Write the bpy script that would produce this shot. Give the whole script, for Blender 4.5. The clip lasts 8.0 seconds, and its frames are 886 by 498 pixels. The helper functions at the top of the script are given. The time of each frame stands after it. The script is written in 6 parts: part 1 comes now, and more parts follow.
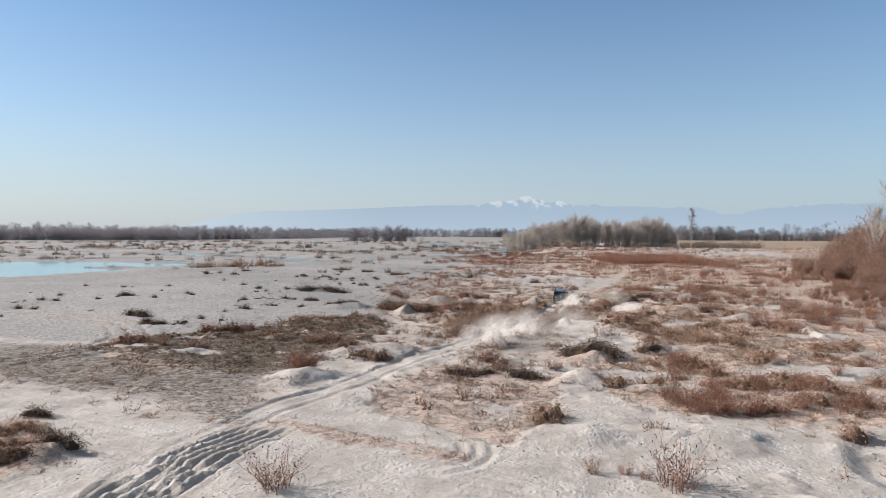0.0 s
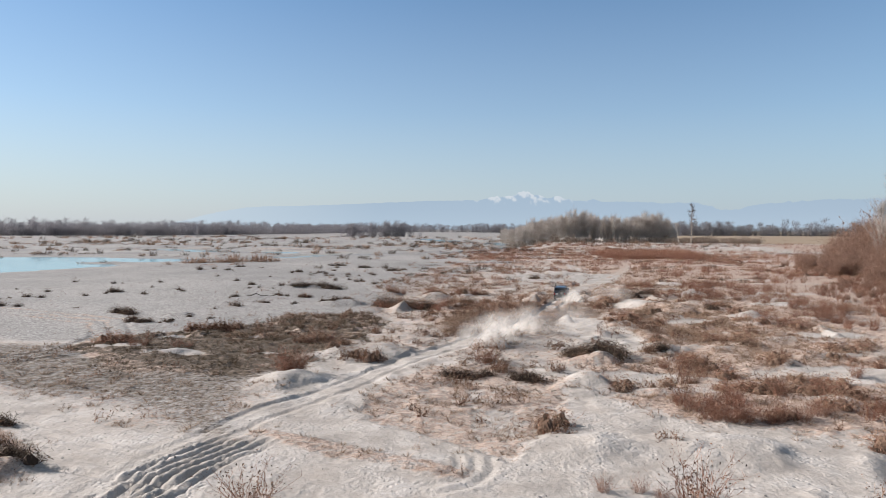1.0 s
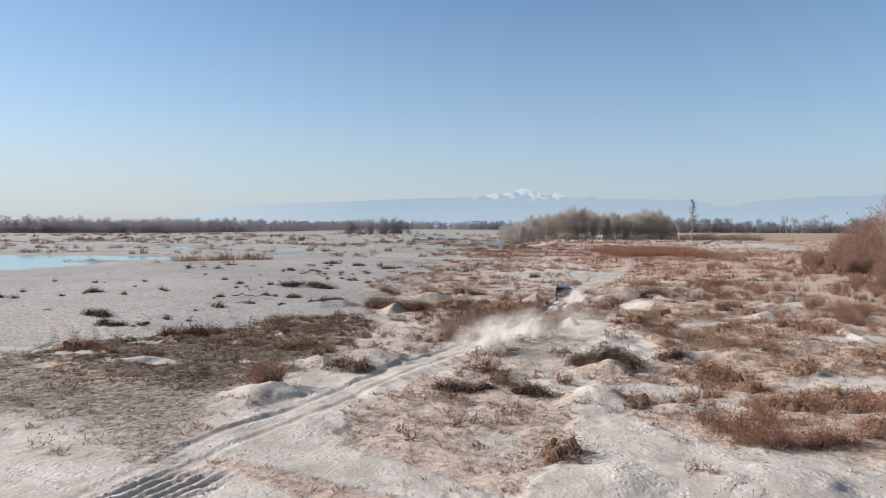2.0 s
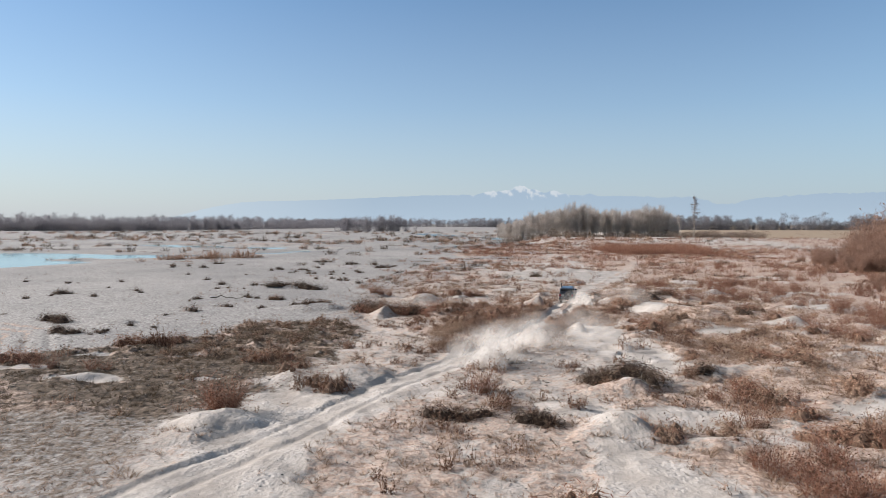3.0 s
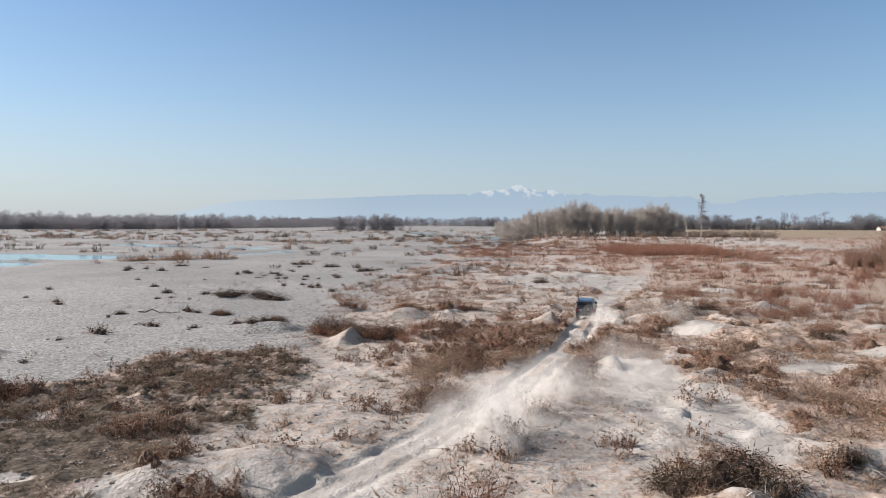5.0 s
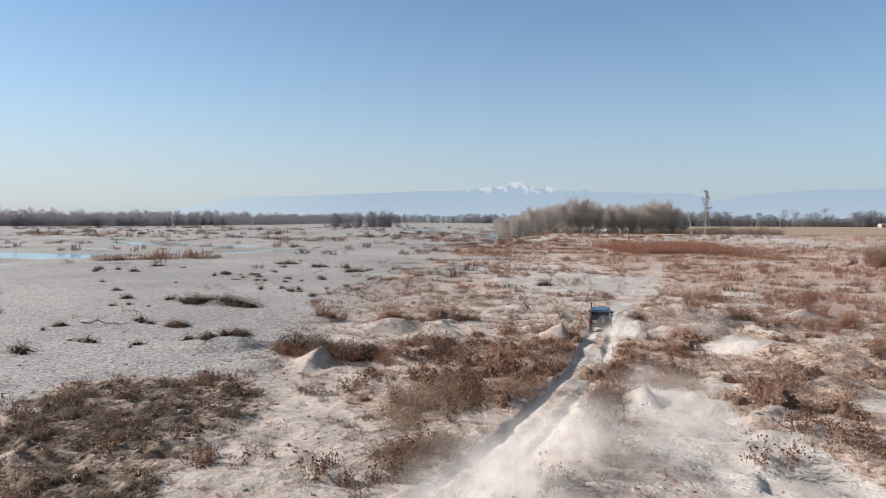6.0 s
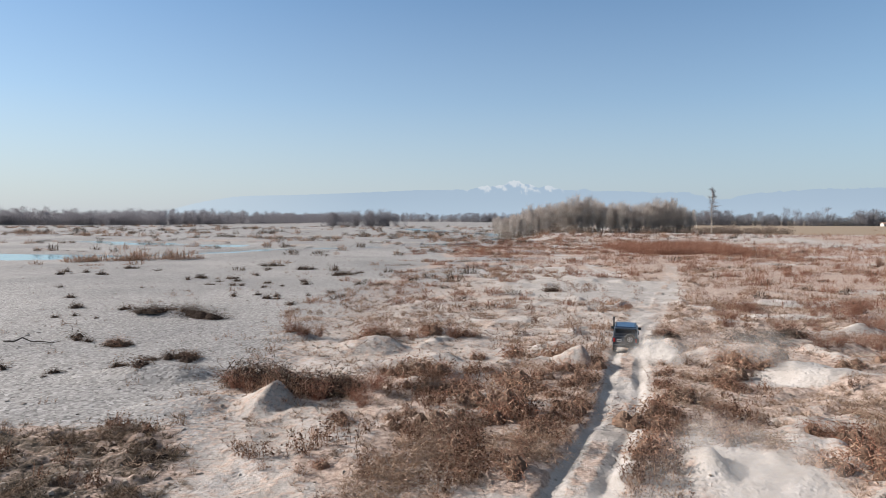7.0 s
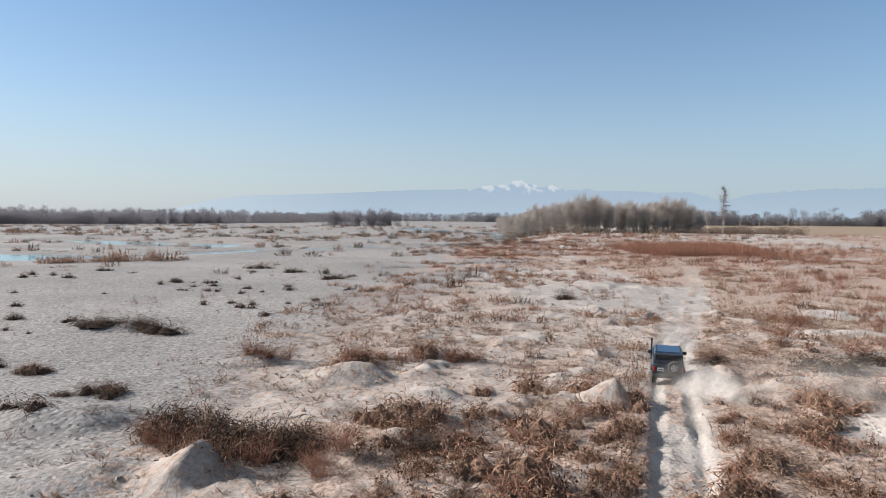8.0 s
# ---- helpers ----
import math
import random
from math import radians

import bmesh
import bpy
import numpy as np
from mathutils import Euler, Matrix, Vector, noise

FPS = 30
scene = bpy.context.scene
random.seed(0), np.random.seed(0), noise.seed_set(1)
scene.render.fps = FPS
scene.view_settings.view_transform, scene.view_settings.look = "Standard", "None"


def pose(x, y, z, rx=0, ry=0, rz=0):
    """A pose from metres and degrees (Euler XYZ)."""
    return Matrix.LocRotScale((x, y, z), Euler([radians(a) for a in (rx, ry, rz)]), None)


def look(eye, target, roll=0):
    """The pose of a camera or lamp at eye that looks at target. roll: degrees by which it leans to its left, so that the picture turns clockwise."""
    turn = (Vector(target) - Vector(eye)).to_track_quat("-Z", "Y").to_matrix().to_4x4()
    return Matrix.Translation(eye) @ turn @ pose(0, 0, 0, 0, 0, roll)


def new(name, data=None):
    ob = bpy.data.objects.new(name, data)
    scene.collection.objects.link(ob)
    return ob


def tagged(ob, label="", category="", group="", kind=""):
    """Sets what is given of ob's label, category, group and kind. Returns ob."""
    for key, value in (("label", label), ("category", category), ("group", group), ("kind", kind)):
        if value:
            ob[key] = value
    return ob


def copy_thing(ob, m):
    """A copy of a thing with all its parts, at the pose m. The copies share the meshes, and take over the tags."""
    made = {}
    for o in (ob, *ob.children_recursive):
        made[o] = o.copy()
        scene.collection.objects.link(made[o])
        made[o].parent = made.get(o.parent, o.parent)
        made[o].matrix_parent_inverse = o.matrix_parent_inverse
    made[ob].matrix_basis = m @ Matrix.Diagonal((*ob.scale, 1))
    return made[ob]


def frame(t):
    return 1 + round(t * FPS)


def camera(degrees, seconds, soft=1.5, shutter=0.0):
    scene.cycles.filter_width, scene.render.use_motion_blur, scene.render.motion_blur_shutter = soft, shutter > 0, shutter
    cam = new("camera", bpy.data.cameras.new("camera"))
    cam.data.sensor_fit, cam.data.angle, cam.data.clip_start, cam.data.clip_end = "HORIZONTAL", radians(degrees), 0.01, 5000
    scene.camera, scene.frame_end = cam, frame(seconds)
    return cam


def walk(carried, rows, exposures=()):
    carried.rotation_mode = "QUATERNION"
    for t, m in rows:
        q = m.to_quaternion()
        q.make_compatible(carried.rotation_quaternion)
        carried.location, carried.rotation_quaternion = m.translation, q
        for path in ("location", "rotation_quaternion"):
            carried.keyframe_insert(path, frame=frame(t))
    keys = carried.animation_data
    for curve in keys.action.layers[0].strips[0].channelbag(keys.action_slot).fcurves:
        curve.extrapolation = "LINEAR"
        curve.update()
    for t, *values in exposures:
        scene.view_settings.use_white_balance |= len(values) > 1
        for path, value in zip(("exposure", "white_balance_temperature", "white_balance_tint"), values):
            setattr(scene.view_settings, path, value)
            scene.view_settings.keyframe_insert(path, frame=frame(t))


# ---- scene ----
cam = camera(68.0, 8.0, soft=0.8)
PATH = [
    (0, (-1.015, 2.966, 8.903), (-1.046, 4.965, 8.853), 0.3),
    (0.5, (-1.0, 3.924, 8.875), (-1.028, 5.923, 8.817), 0.3),
    (1, (-0.939, 5.343, 8.824), (-0.965, 7.342, 8.76), 0.3),
    (1.5, (-0.86, 7.224, 8.779), (-0.883, 9.222, 8.711), 0.3),
    (3, (-0.397, 15.345, 8.591), (-0.412, 17.343, 8.511), 0.2),
    (3.5, (-0.23, 18.722, 8.545), (-0.242, 20.72, 8.463), 0.3),
    (4, (-0.066, 22.37, 8.504), (-0.075, 24.368, 8.419), 0.3),
    (4.5, (0.106, 26.201, 8.418), (0.101, 28.199, 8.331), 0.3),
    (4.7, (0.19, 27.746, 8.305), (0.185, 29.745, 8.224), 0.3),
    (6, (0.815, 38.145, 8.297), (0.816, 40.143, 8.205), 0.3),
    (6.5, (0.998, 42.244, 8.268), (1.0, 44.241, 8.175), 0.3),
    (7, (1.17, 46.509, 8.217), (1.174, 48.506, 8.122), 0.3),
    (7.5, (1.317, 50.829, 8.132), (1.322, 52.827, 8.037), 0.4),
    (8, (1.566, 54.879, 8.052), (1.561, 56.877, 7.956), 0.4),
]
walk(cam, [(t, look(eye, target, roll)) for t, eye, target, roll in PATH], [(0.0, 1.0), (8.0, 1.0)])

# ---------------------------------------------------------------- light
SUN_ELEVATION = 27.0
world = bpy.data.worlds.new("sky")
scene.world = world
world.use_nodes = True
wn = world.node_tree
sky = wn.nodes.new("ShaderNodeTexSky")
sky.sky_type = "NISHITA"
sky.sun_disc = False
sky.sun_elevation = radians(SUN_ELEVATION)
sky.sun_rotation = radians(-80)
sky.altitude = 1500
sky.air_density = 1.0
sky.dust_density = 0.4
sky.ozone_density = 1.9
ray = wn.nodes.new("ShaderNodeTexCoord")
split = wn.nodes.new("ShaderNodeSeparateXYZ")
wn.links.new(ray.outputs["Generated"], split.inputs[0])
haze = wn.nodes.new("ShaderNodeValToRGB")
for stop, share in zip([haze.color_ramp.elements[0], haze.color_ramp.elements[1]] + [haze.color_ramp.elements.new(0.5) for _ in range(3)],
                       ((0.0, 0.95), (1.0, 0.0), (0.06, 0.76), (0.17, 0.38), (0.38, 0.05))):
    stop.position, stop.color = share[0], (share[1], share[1], share[1], 1)
wn.links.new(split.outputs[2], haze.inputs[0])
air = wn.nodes.new("ShaderNodeMix")
air.data_type = "RGBA"
# the haze is brighter towards the sun's side
east = wn.nodes.new("ShaderNodeMapRange")
east.inputs[1].default_value, east.inputs[2].default_value = -0.6, 0.6
wn.links.new(split.outputs[0], east.inputs[0])
veil = wn.nodes.new("ShaderNodeMix")
veil.data_type = "RGBA"
veil.inputs[6].default_value = (4.12, 4.42, 4.85, 1)
veil.inputs[7].default_value = (2.98, 3.62, 4.40, 1)
wn.links.new(east.outputs[0], veil.inputs[0])
wn.links.new(veil.outputs[2], air.inputs[7])
wn.links.new(haze.outputs[0], air.inputs[0])
rich = wn.nodes.new("ShaderNodeHueSaturation")
rich.inputs["Saturation"].default_value = 1.15
wn.links.new(sky.outputs[0], rich.inputs["Color"])
clear = wn.nodes.new("ShaderNodeMix")
clear.data_type, clear.blend_type = "RGBA", "MULTIPLY"
clear.inputs[0].default_value = 1.0
deep_blue = wn.nodes.new("ShaderNodeValToRGB")
deep_blue.color_ramp.elements[0].position, deep_blue.color_ramp.elements[0].color = 0.33, (1.12, 1.16, 1.12, 1)
deep_blue.color_ramp.elements[1].position, deep_blue.color_ramp.elements[1].color = 0.85, (0.40, 0.46, 0.50, 1)
wn.links.new(split.outputs[2], deep_blue.inputs[0])
wn.links.new(deep_blue.outputs[0], clear.inputs[7])
wn.links.new(rich.outputs[0], clear.inputs[6])
wn.links.new(clear.outputs[2], air.inputs[6])
wn.links.new(air.outputs[2], wn.nodes["Background"].inputs[0])
wn.nodes["Background"].inputs[1].default_value = 0.0653
sun = new("sun", bpy.data.lights.new("sun", "SUN"))
sun.data.energy = 5.0
sun.data.angle = radians(0.5)
sun.data.color = (1.0, 0.94, 0.89)
sun.matrix_basis = look((-98, 21, 100 * math.tan(radians(SUN_ELEVATION))), (0, 0, 0))


# ---------------------------------------------------------------- materials
def nodes_of(name):
    m = bpy.data.materials.new(name)
    m.use_nodes = True
    return m, m.node_tree.nodes, m.node_tree.links, m.node_tree.nodes["Principled BSDF"]


def ramp_of(nodes, stops):
    r = nodes.new("ShaderNodeValToRGB")
    el = r.color_ramp.elements
    while len(el) < len(stops):
        el.new(0.5)
    for e, (p, c) in zip(el, stops):
        e.position, e.color = p, (*c, 1)
    return r


def noise_of(nodes, links, scale, detail=4.0, vector=None, rough=0.6):
    n = nodes.new("ShaderNodeTexNoise")
    n.inputs["Scale"].default_value = scale
    n.inputs["Detail"].default_value = detail
    n.inputs["Roughness"].default_value = rough
    if vector is not None:
        links.new(vector, n.inputs["Vector"])
    return n.outputs[0]


def mix_of(nodes, links, fac, a, b):
    m = nodes.new("ShaderNodeMix")
    m.data_type = "RGBA"
    for socket, v in ((m.inputs[0], fac), (m.inputs[6], a), (m.inputs[7], b)):
        if isinstance(v, (int, float)):
            socket.default_value = v
        elif isinstance(v, tuple):
            socket.default_value = (*v, 1)
        else:
            links.new(v, socket)
    return m.outputs[2]


def maths(nodes, links, op, a, b=0.0, clamp=False):
    m = nodes.new("ShaderNodeMath")
    m.operation, m.use_clamp = op, clamp
    for socket, v in zip(m.inputs, (a, b)):
        if isinstance(v, (int, float)):
            socket.default_value = v
        else:
            links.new(v, socket)
    return m.outputs[0]


def ground_material():
    m, n, l, p = nodes_of("river_sand")
    co = n.new("ShaderNodeNewGeometry").outputs["Position"]
    z = n.new("ShaderNodeAttribute")
    z.attribute_name = "zones"
    sep = n.new("ShaderNodeSeparateColor")
    l.new(z.outputs["Color"], sep.inputs[0])
    litter, gravel, field = sep.outputs
    fine = noise_of(n, l, 6.5, 6, co, 0.7)
    finer = noise_of(n, l, 23.0, 3, co, 0.6)
    broad = noise_of(n, l, 0.45, 5, co, 0.65)
    mid = noise_of(n, l, 2.6, 3, co, 0.55)
    tone = ramp_of(n, [(0.34, (0.272, 0.242, 0.216)), (0.5, (0.336, 0.304, 0.275)), (0.66, (0.392, 0.360, 0.334))])
    l.new(broad, tone.inputs[0])
    sand = tone.outputs[0]
    grain = ramp_of(n, [(0.37, (0.30, 0.26, 0.23)), (0.45, (0.78, 0.75, 0.73)), (0.53, (1, 1, 1))])
    l.new(fine, grain.inputs[0])
    mul = n.new("ShaderNodeMix")
    mul.data_type, mul.blend_type = "RGBA", "MULTIPLY"
    l.new(maths(n, l, "ADD", 0.22, maths(n, l, "MULTIPLY", litter, 0.7), True), mul.inputs[0])
    l.new(sand, mul.inputs[6])
    l.new(grain.outputs[0], mul.inputs[7])
    vor = n.new("ShaderNodeTexVoronoi")
    vor.inputs["Scale"].default_value = 7.0
    l.new(co, vor.inputs["Vector"])
    stone = ramp_of(n, [(0.0, (0.046, 0.042, 0.039)), (0.25, (0.150, 0.142, 0.133)), (0.7, (0.250, 0.237, 0.224)), (1.0, (0.363, 0.349, 0.336))])
    l.new(vor.outputs["Color"], stone.inputs[0])
    stones = mix_of(n, l, 0.14, stone.outputs[0], (0.248, 0.236, 0.222))
    wash = ramp_of(n, [(0.34, (0.80, 0.80, 0.82)), (0.60, (1.12, 1.11, 1.11))])
    l.new(noise_of(n, l, 0.035, 5, co, 0.6), wash.inputs[0])
    tint = n.new("ShaderNodeMix")
    tint.data_type, tint.blend_type = "RGBA", "MULTIPLY"
    tint.inputs[0].default_value = 1.0
    l.new(stones, tint.inputs[6])
    l.new(wash.outputs[0], tint.inputs[7])
    stones = tint.outputs[2]
    brown = ramp_of(n, [(0.30, (0.103, 0.071, 0.054)), (0.42, (0.228, 0.164, 0.129)), (0.52, (0.323, 0.245, 0.200)), (0.64, (0.418, 0.341, 0.294))])
    straw = noise_of(n, l, 3.4, 8, co, 0.75)
    l.new(straw, brown.inputs[0])
    damp = ramp_of(n, [(0.34, (0.019, 0.014, 0.011)), (0.46, (0.063, 0.048, 0.035)), (0.56, (0.119, 0.089, 0.067)), (0.70, (0.216, 0.171, 0.135))])
    l.new(straw, damp.inputs[0])

    def edge(value, amount):
        s = maths(n, l, "SUBTRACT", mid, 0.5)
        f = maths(n, l, "SUBTRACT", fine, 0.5)
        s = maths(n, l, "MULTIPLY", maths(n, l, "ADD", s, f), amount)
        s = maths(n, l, "ADD", s, value)
        s = maths(n, l, "MULTIPLY", maths(n, l, "SUBTRACT", s, 0.5), 3.0)
        return maths(n, l, "ADD", s, 0.5, True)

    c = mix_of(n, l, edge(gravel, 0.55), mul.outputs[2], stones)
    c = mix_of(n, l, edge(litter, 1.5), c, brown.outputs[0])
    c = mix_of(n, l, edge(z.outputs["Alpha"], 0.9), c, damp.outputs[0])
    soil = mix_of(n, l, broad, (0.186, 0.136, 0.093), (0.260, 0.204, 0.148))
    c = mix_of(n, l, edge(field, 0.3), c, soil)
    l.new(c, p.inputs["Base Color"])
    p.inputs["Roughness"].default_value = 0.95
    p.inputs["Specular IOR Level"].default_value = 0.15
    plain = maths(n, l, "SUBTRACT", 1.0, maths(n, l, "MAXIMUM", litter, maths(n, l, "MULTIPLY", gravel, 0.85)), True)
    rough = maths(n, l, "ADD", 0.26, maths(n, l, "MULTIPLY", litter, 0.6))
    h = maths(n, l, "MULTIPLY", maths(n, l, "ADD", maths(n, l, "MULTIPLY", mid, 0.17), maths(n, l, "MULTIPLY", fine, 0.075)), rough)
    h = maths(n, l, "ADD", h, maths(n, l, "MULTIPLY", finer, 0.012))
    cobble = maths(n, l, "MULTIPLY", maths(n, l, "SUBTRACT", 0.6, vor.outputs["Distance"]), maths(n, l, "MULTIPLY", gravel, 0.010))
    h = maths(n, l, "ADD", h, cobble)
    dent = n.new("ShaderNodeTexVoronoi")
    dent.inputs["Scale"].default_value = 4.2
    l.new(co, dent.inputs["Vector"])
    bowl = ramp_of(n, [(0.08, (0, 0, 0)), (0.42, (1, 1, 1))])
    l.new(dent.outputs["Distance"], bowl.inputs[0])
    trodden = ramp_of(n, [(0.44, (0, 0, 0)), (0.58, (1, 1, 1))])
    l.new(broad, trodden.inputs[0])
    pock = maths(n, l, "MULTIPLY", maths(n, l, "MULTIPLY", bowl.outputs[0], trodden.outputs[0]), maths(n, l, "MULTIPLY", plain, 0.030))
    h = maths(n, l, "ADD", h, pock)
    b = n.new("ShaderNodeBump")
    b.inputs["Strength"].default_value = 1.0
    b.inputs["Distance"].default_value = 1.0
    l.new(h, b.inputs["Height"])
    l.new(b.outputs[0], p.inputs["Normal"])
    return m


def plant_material(name, stops, island=True, gloss=0.9, thin=0.2):
    """Dry plant matter: each stalk, leaf or plant takes its own tone."""
    m, n, l, p = nodes_of(name)
    if island:
        r = n.new("ShaderNodeNewGeometry").outputs["Random Per Island"]
    else:
        r = n.new("ShaderNodeObjectInfo").outputs["Random"]
    ramp = ramp_of(n, stops)
    l.new(r, ramp.inputs[0])
    co = n.new("ShaderNodeNewGeometry").outputs["Position"]
    tone = ramp_of(n, [(0.3, (0.380, 0.367, 0.355)), (0.7, (0.729, 0.710, 0.684))])
    l.new(noise_of(n, l, 0.6, 4, co), tone.inputs[0])
    mul = n.new("ShaderNodeMix")
    mul.data_type, mul.blend_type = "RGBA", "MULTIPLY"
    mul.inputs[0].default_value = 1.0
    l.new(ramp.outputs[0], mul.inputs[6])
    l.new(tone.outputs[0], mul.inputs[7])
    l.new(mul.outputs[2], p.inputs["Base Color"])
    p.inputs["Roughness"].default_value = gloss
    p.inputs["Specular IOR Level"].default_value = 0.1
    back = n.new("ShaderNodeBsdfTranslucent")
    l.new(mul.outputs[2], back.inputs[0])
    both = n.new("ShaderNodeMixShader")
    both.inputs[0].default_value = thin
    l.new(p.outputs[0], both.inputs[1])
    l.new(back.outputs[0], both.inputs[2])
    l.new(both.outputs[0], n["Material Output"].inputs["Surface"])
    return m


def plain_material(name, a, b, scale=3.0, rough=0.6, metal=0.0, bump=0.0, coat=0.0):
    m, n, l, p = nodes_of(name)
    co = n.new("ShaderNodeTexCoord").outputs["Object"]
    f = noise_of(n, l, scale, 6, co)
    ramp = ramp_of(n, [(0.35, a), (0.65, b)])
    l.new(f, ramp.inputs[0])
    l.new(ramp.outputs[0], p.inputs["Base Color"])
    p.inputs["Roughness"].default_value = rough
    p.inputs["Metallic"].default_value = metal
    p.inputs["Coat Weight"].default_value = coat
    if bump:
        bn = n.new("ShaderNodeBump")
        bn.inputs["Strength"].default_value = bump
        l.new(f, bn.inputs["Height"])
        l.new(bn.outputs[0], p.inputs["Normal"])
    return m


def water_material():
    m, n, l, p = nodes_of("milky_river_water")
    co = n.new("ShaderNodeNewGeometry").outputs["Position"]
    ramp = ramp_of(n, [(0.35, (0.090, 0.223, 0.292)), (0.65, (0.137, 0.284, 0.342))])
    l.new(noise_of(n, l, 0.05, 4, co), ramp.inputs[0])
    l.new(ramp.outputs[0], p.inputs["Base Color"])
    p.inputs["Roughness"].default_value = 0.12
    p.inputs["IOR"].default_value = 1.33
    b = n.new("ShaderNodeBump")
    b.inputs["Strength"].default_value = 0.08
    l.new(noise_of(n, l, 1.5, 3, co), b.inputs["Height"])
    l.new(b.outputs[0], p.inputs["Normal"])
    return m


GROUND = ground_material()
WATER = water_material()
STALK = plant_material("dry_stalk", [(0.0, (0.179, 0.101, 0.069)), (0.3, (0.426, 0.246, 0.168)), (0.65, (0.627, 0.409, 0.293)), (1.0, (0.784, 0.594, 0.465))])
LEAF = plant_material("dead_leaf", [(0.0, (0.05, 0.032, 0.025)), (0.4, (0.19, 0.104, 0.072)), (0.75, (0.34, 0.20, 0.143)), (1.0, (0.52, 0.36, 0.275))])
RED_TWIG = plant_material("red_willow_twig", [(0.0, (0.223, 0.098, 0.069)), (0.5, (0.424, 0.210, 0.144)), (1.0, (0.594, 0.371, 0.276))])
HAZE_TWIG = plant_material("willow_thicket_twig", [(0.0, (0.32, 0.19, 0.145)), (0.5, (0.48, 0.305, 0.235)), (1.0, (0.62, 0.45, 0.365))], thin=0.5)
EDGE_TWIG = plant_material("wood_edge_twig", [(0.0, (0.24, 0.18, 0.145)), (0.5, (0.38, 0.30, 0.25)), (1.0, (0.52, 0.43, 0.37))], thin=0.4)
DARK_TWIG = plant_material("dark_dead_twig", [(0.0, (0.04, 0.029, 0.023)), (0.5, (0.13, 0.092, 0.07)), (0.85, (0.26, 0.195, 0.15)), (1.0, (0.50, 0.42, 0.34))])
STRAW = plant_material("dry_grass", [(0.0, (0.202, 0.134, 0.095)), (0.5, (0.448, 0.319, 0.235)), (1.0, (0.717, 0.560, 0.442))])
# two fill colours for humps added inside heaps to keep their insides shaded
TANGLE_CORE = plant_material("tangle_shade_core", [(0.0, (0.127, 0.083, 0.061)), (0.5, (0.218, 0.144, 0.106)), (1.0, (0.333, 0.230, 0.172))], thin=0.0)
DARK_SHADE_CORE = plant_material("brush_shade_core", [(0.0, (0.05, 0.036, 0.029)), (0.5, (0.085, 0.061, 0.048)), (1.0, (0.14, 0.10, 0.078))], thin=0.0)
OLIVE = plant_material("olive_dry_grass", [(0.0, (0.07, 0.055, 0.038)), (0.5, (0.19, 0.14, 0.098)), (1.0, (0.42, 0.33, 0.25))])
GREY_TWIG = plant_material("bare_poplar_twig", [(0.0, (0.550, 0.490, 0.457)), (0.5, (0.704, 0.632, 0.589)), (1.0, (0.836, 0.764, 0.721))], thin=0.5)
# far woods: distance haze is put into these blue-grey twig colours
FAR_HAZE_TWIG = plant_material("far_wood_haze_twig", [(0.0, (0.25, 0.25, 0.285)), (0.5, (0.35, 0.34, 0.375)), (1.0, (0.44, 0.425, 0.455))], thin=0.5)
DARK_FAR_HAZE = plant_material("far_dark_wood_haze_twig", [(0.0, (0.19, 0.20, 0.22)), (0.5, (0.30, 0.295, 0.31)), (1.0, (0.42, 0.405, 0.41))], thin=0.42)
BARK = plain_material("grey_poplar_bark", (0.315, 0.285, 0.247), (0.450, 0.420, 0.375), 2.0, 0.9, bump=0.3)
PALE_BARK = plain_material("bleached_dead_wood", (0.315, 0.270, 0.225), (0.435, 0.390, 0.338), 3.0, 0.85, bump=0.3)
DEAD_WOOD = plain_material("grey_dead_wood", (0.112, 0.094, 0.079), (0.188, 0.158, 0.135), 2.0, 0.9, bump=0.3)
DARK_LOG = plain_material("wet_dark_driftwood", (0.045, 0.038, 0.030), (0.098, 0.075, 0.060), 3.0, 0.8, bump=0.3)
PEBBLE = plant_material("river_pebble", [(0.0, (0.14, 0.13, 0.125)), (0.5, (0.36, 0.35, 0.34)), (1.0, (0.58, 0.57, 0.56))])


# ---------------------------------------------------------------- terrain arithmetic
def lattice(ix, iy, seed):
    h = (ix * 374761393 + iy * 668265263 + seed * 982451653) & 0x7FFFFFFF
    h = ((h ^ (h >> 13)) * 1274126177) & 0x7FFFFFFF
    return ((h ^ (h >> 16)) & 0xFFFF) / 65535.0


def value_noise(x, y, seed):
    fx, fy = np.floor(x), np.floor(y)
    ix, iy = fx.astype(np.int64), fy.astype(np.int64)
    u, v = x - fx, y - fy
    u, v = u * u * (3 - 2 * u), v * v * (3 - 2 * v)
    a = lattice(ix, iy, seed) * (1 - u) + lattice(ix + 1, iy, seed) * u
    b = lattice(ix, iy + 1, seed) * (1 - u) + lattice(ix + 1, iy + 1, seed) * u
    return a * (1 - v) + b * v


def fbm(x, y, seed, octaves=4):
    total, size, norm = 0.0, 1.0, 0.0
    for k in range(octaves):
        total = total + size * value_noise(x * 2 ** k + 17.3 * k, y * 2 ** k - 9.1 * k, seed + k)
        norm += size
        size *= 0.5
    return total / norm


def smooth(a, b, v):
    t = np.clip((v - a) / (b - a), 0, 1)
    return t * t * (3 - 2 * t)


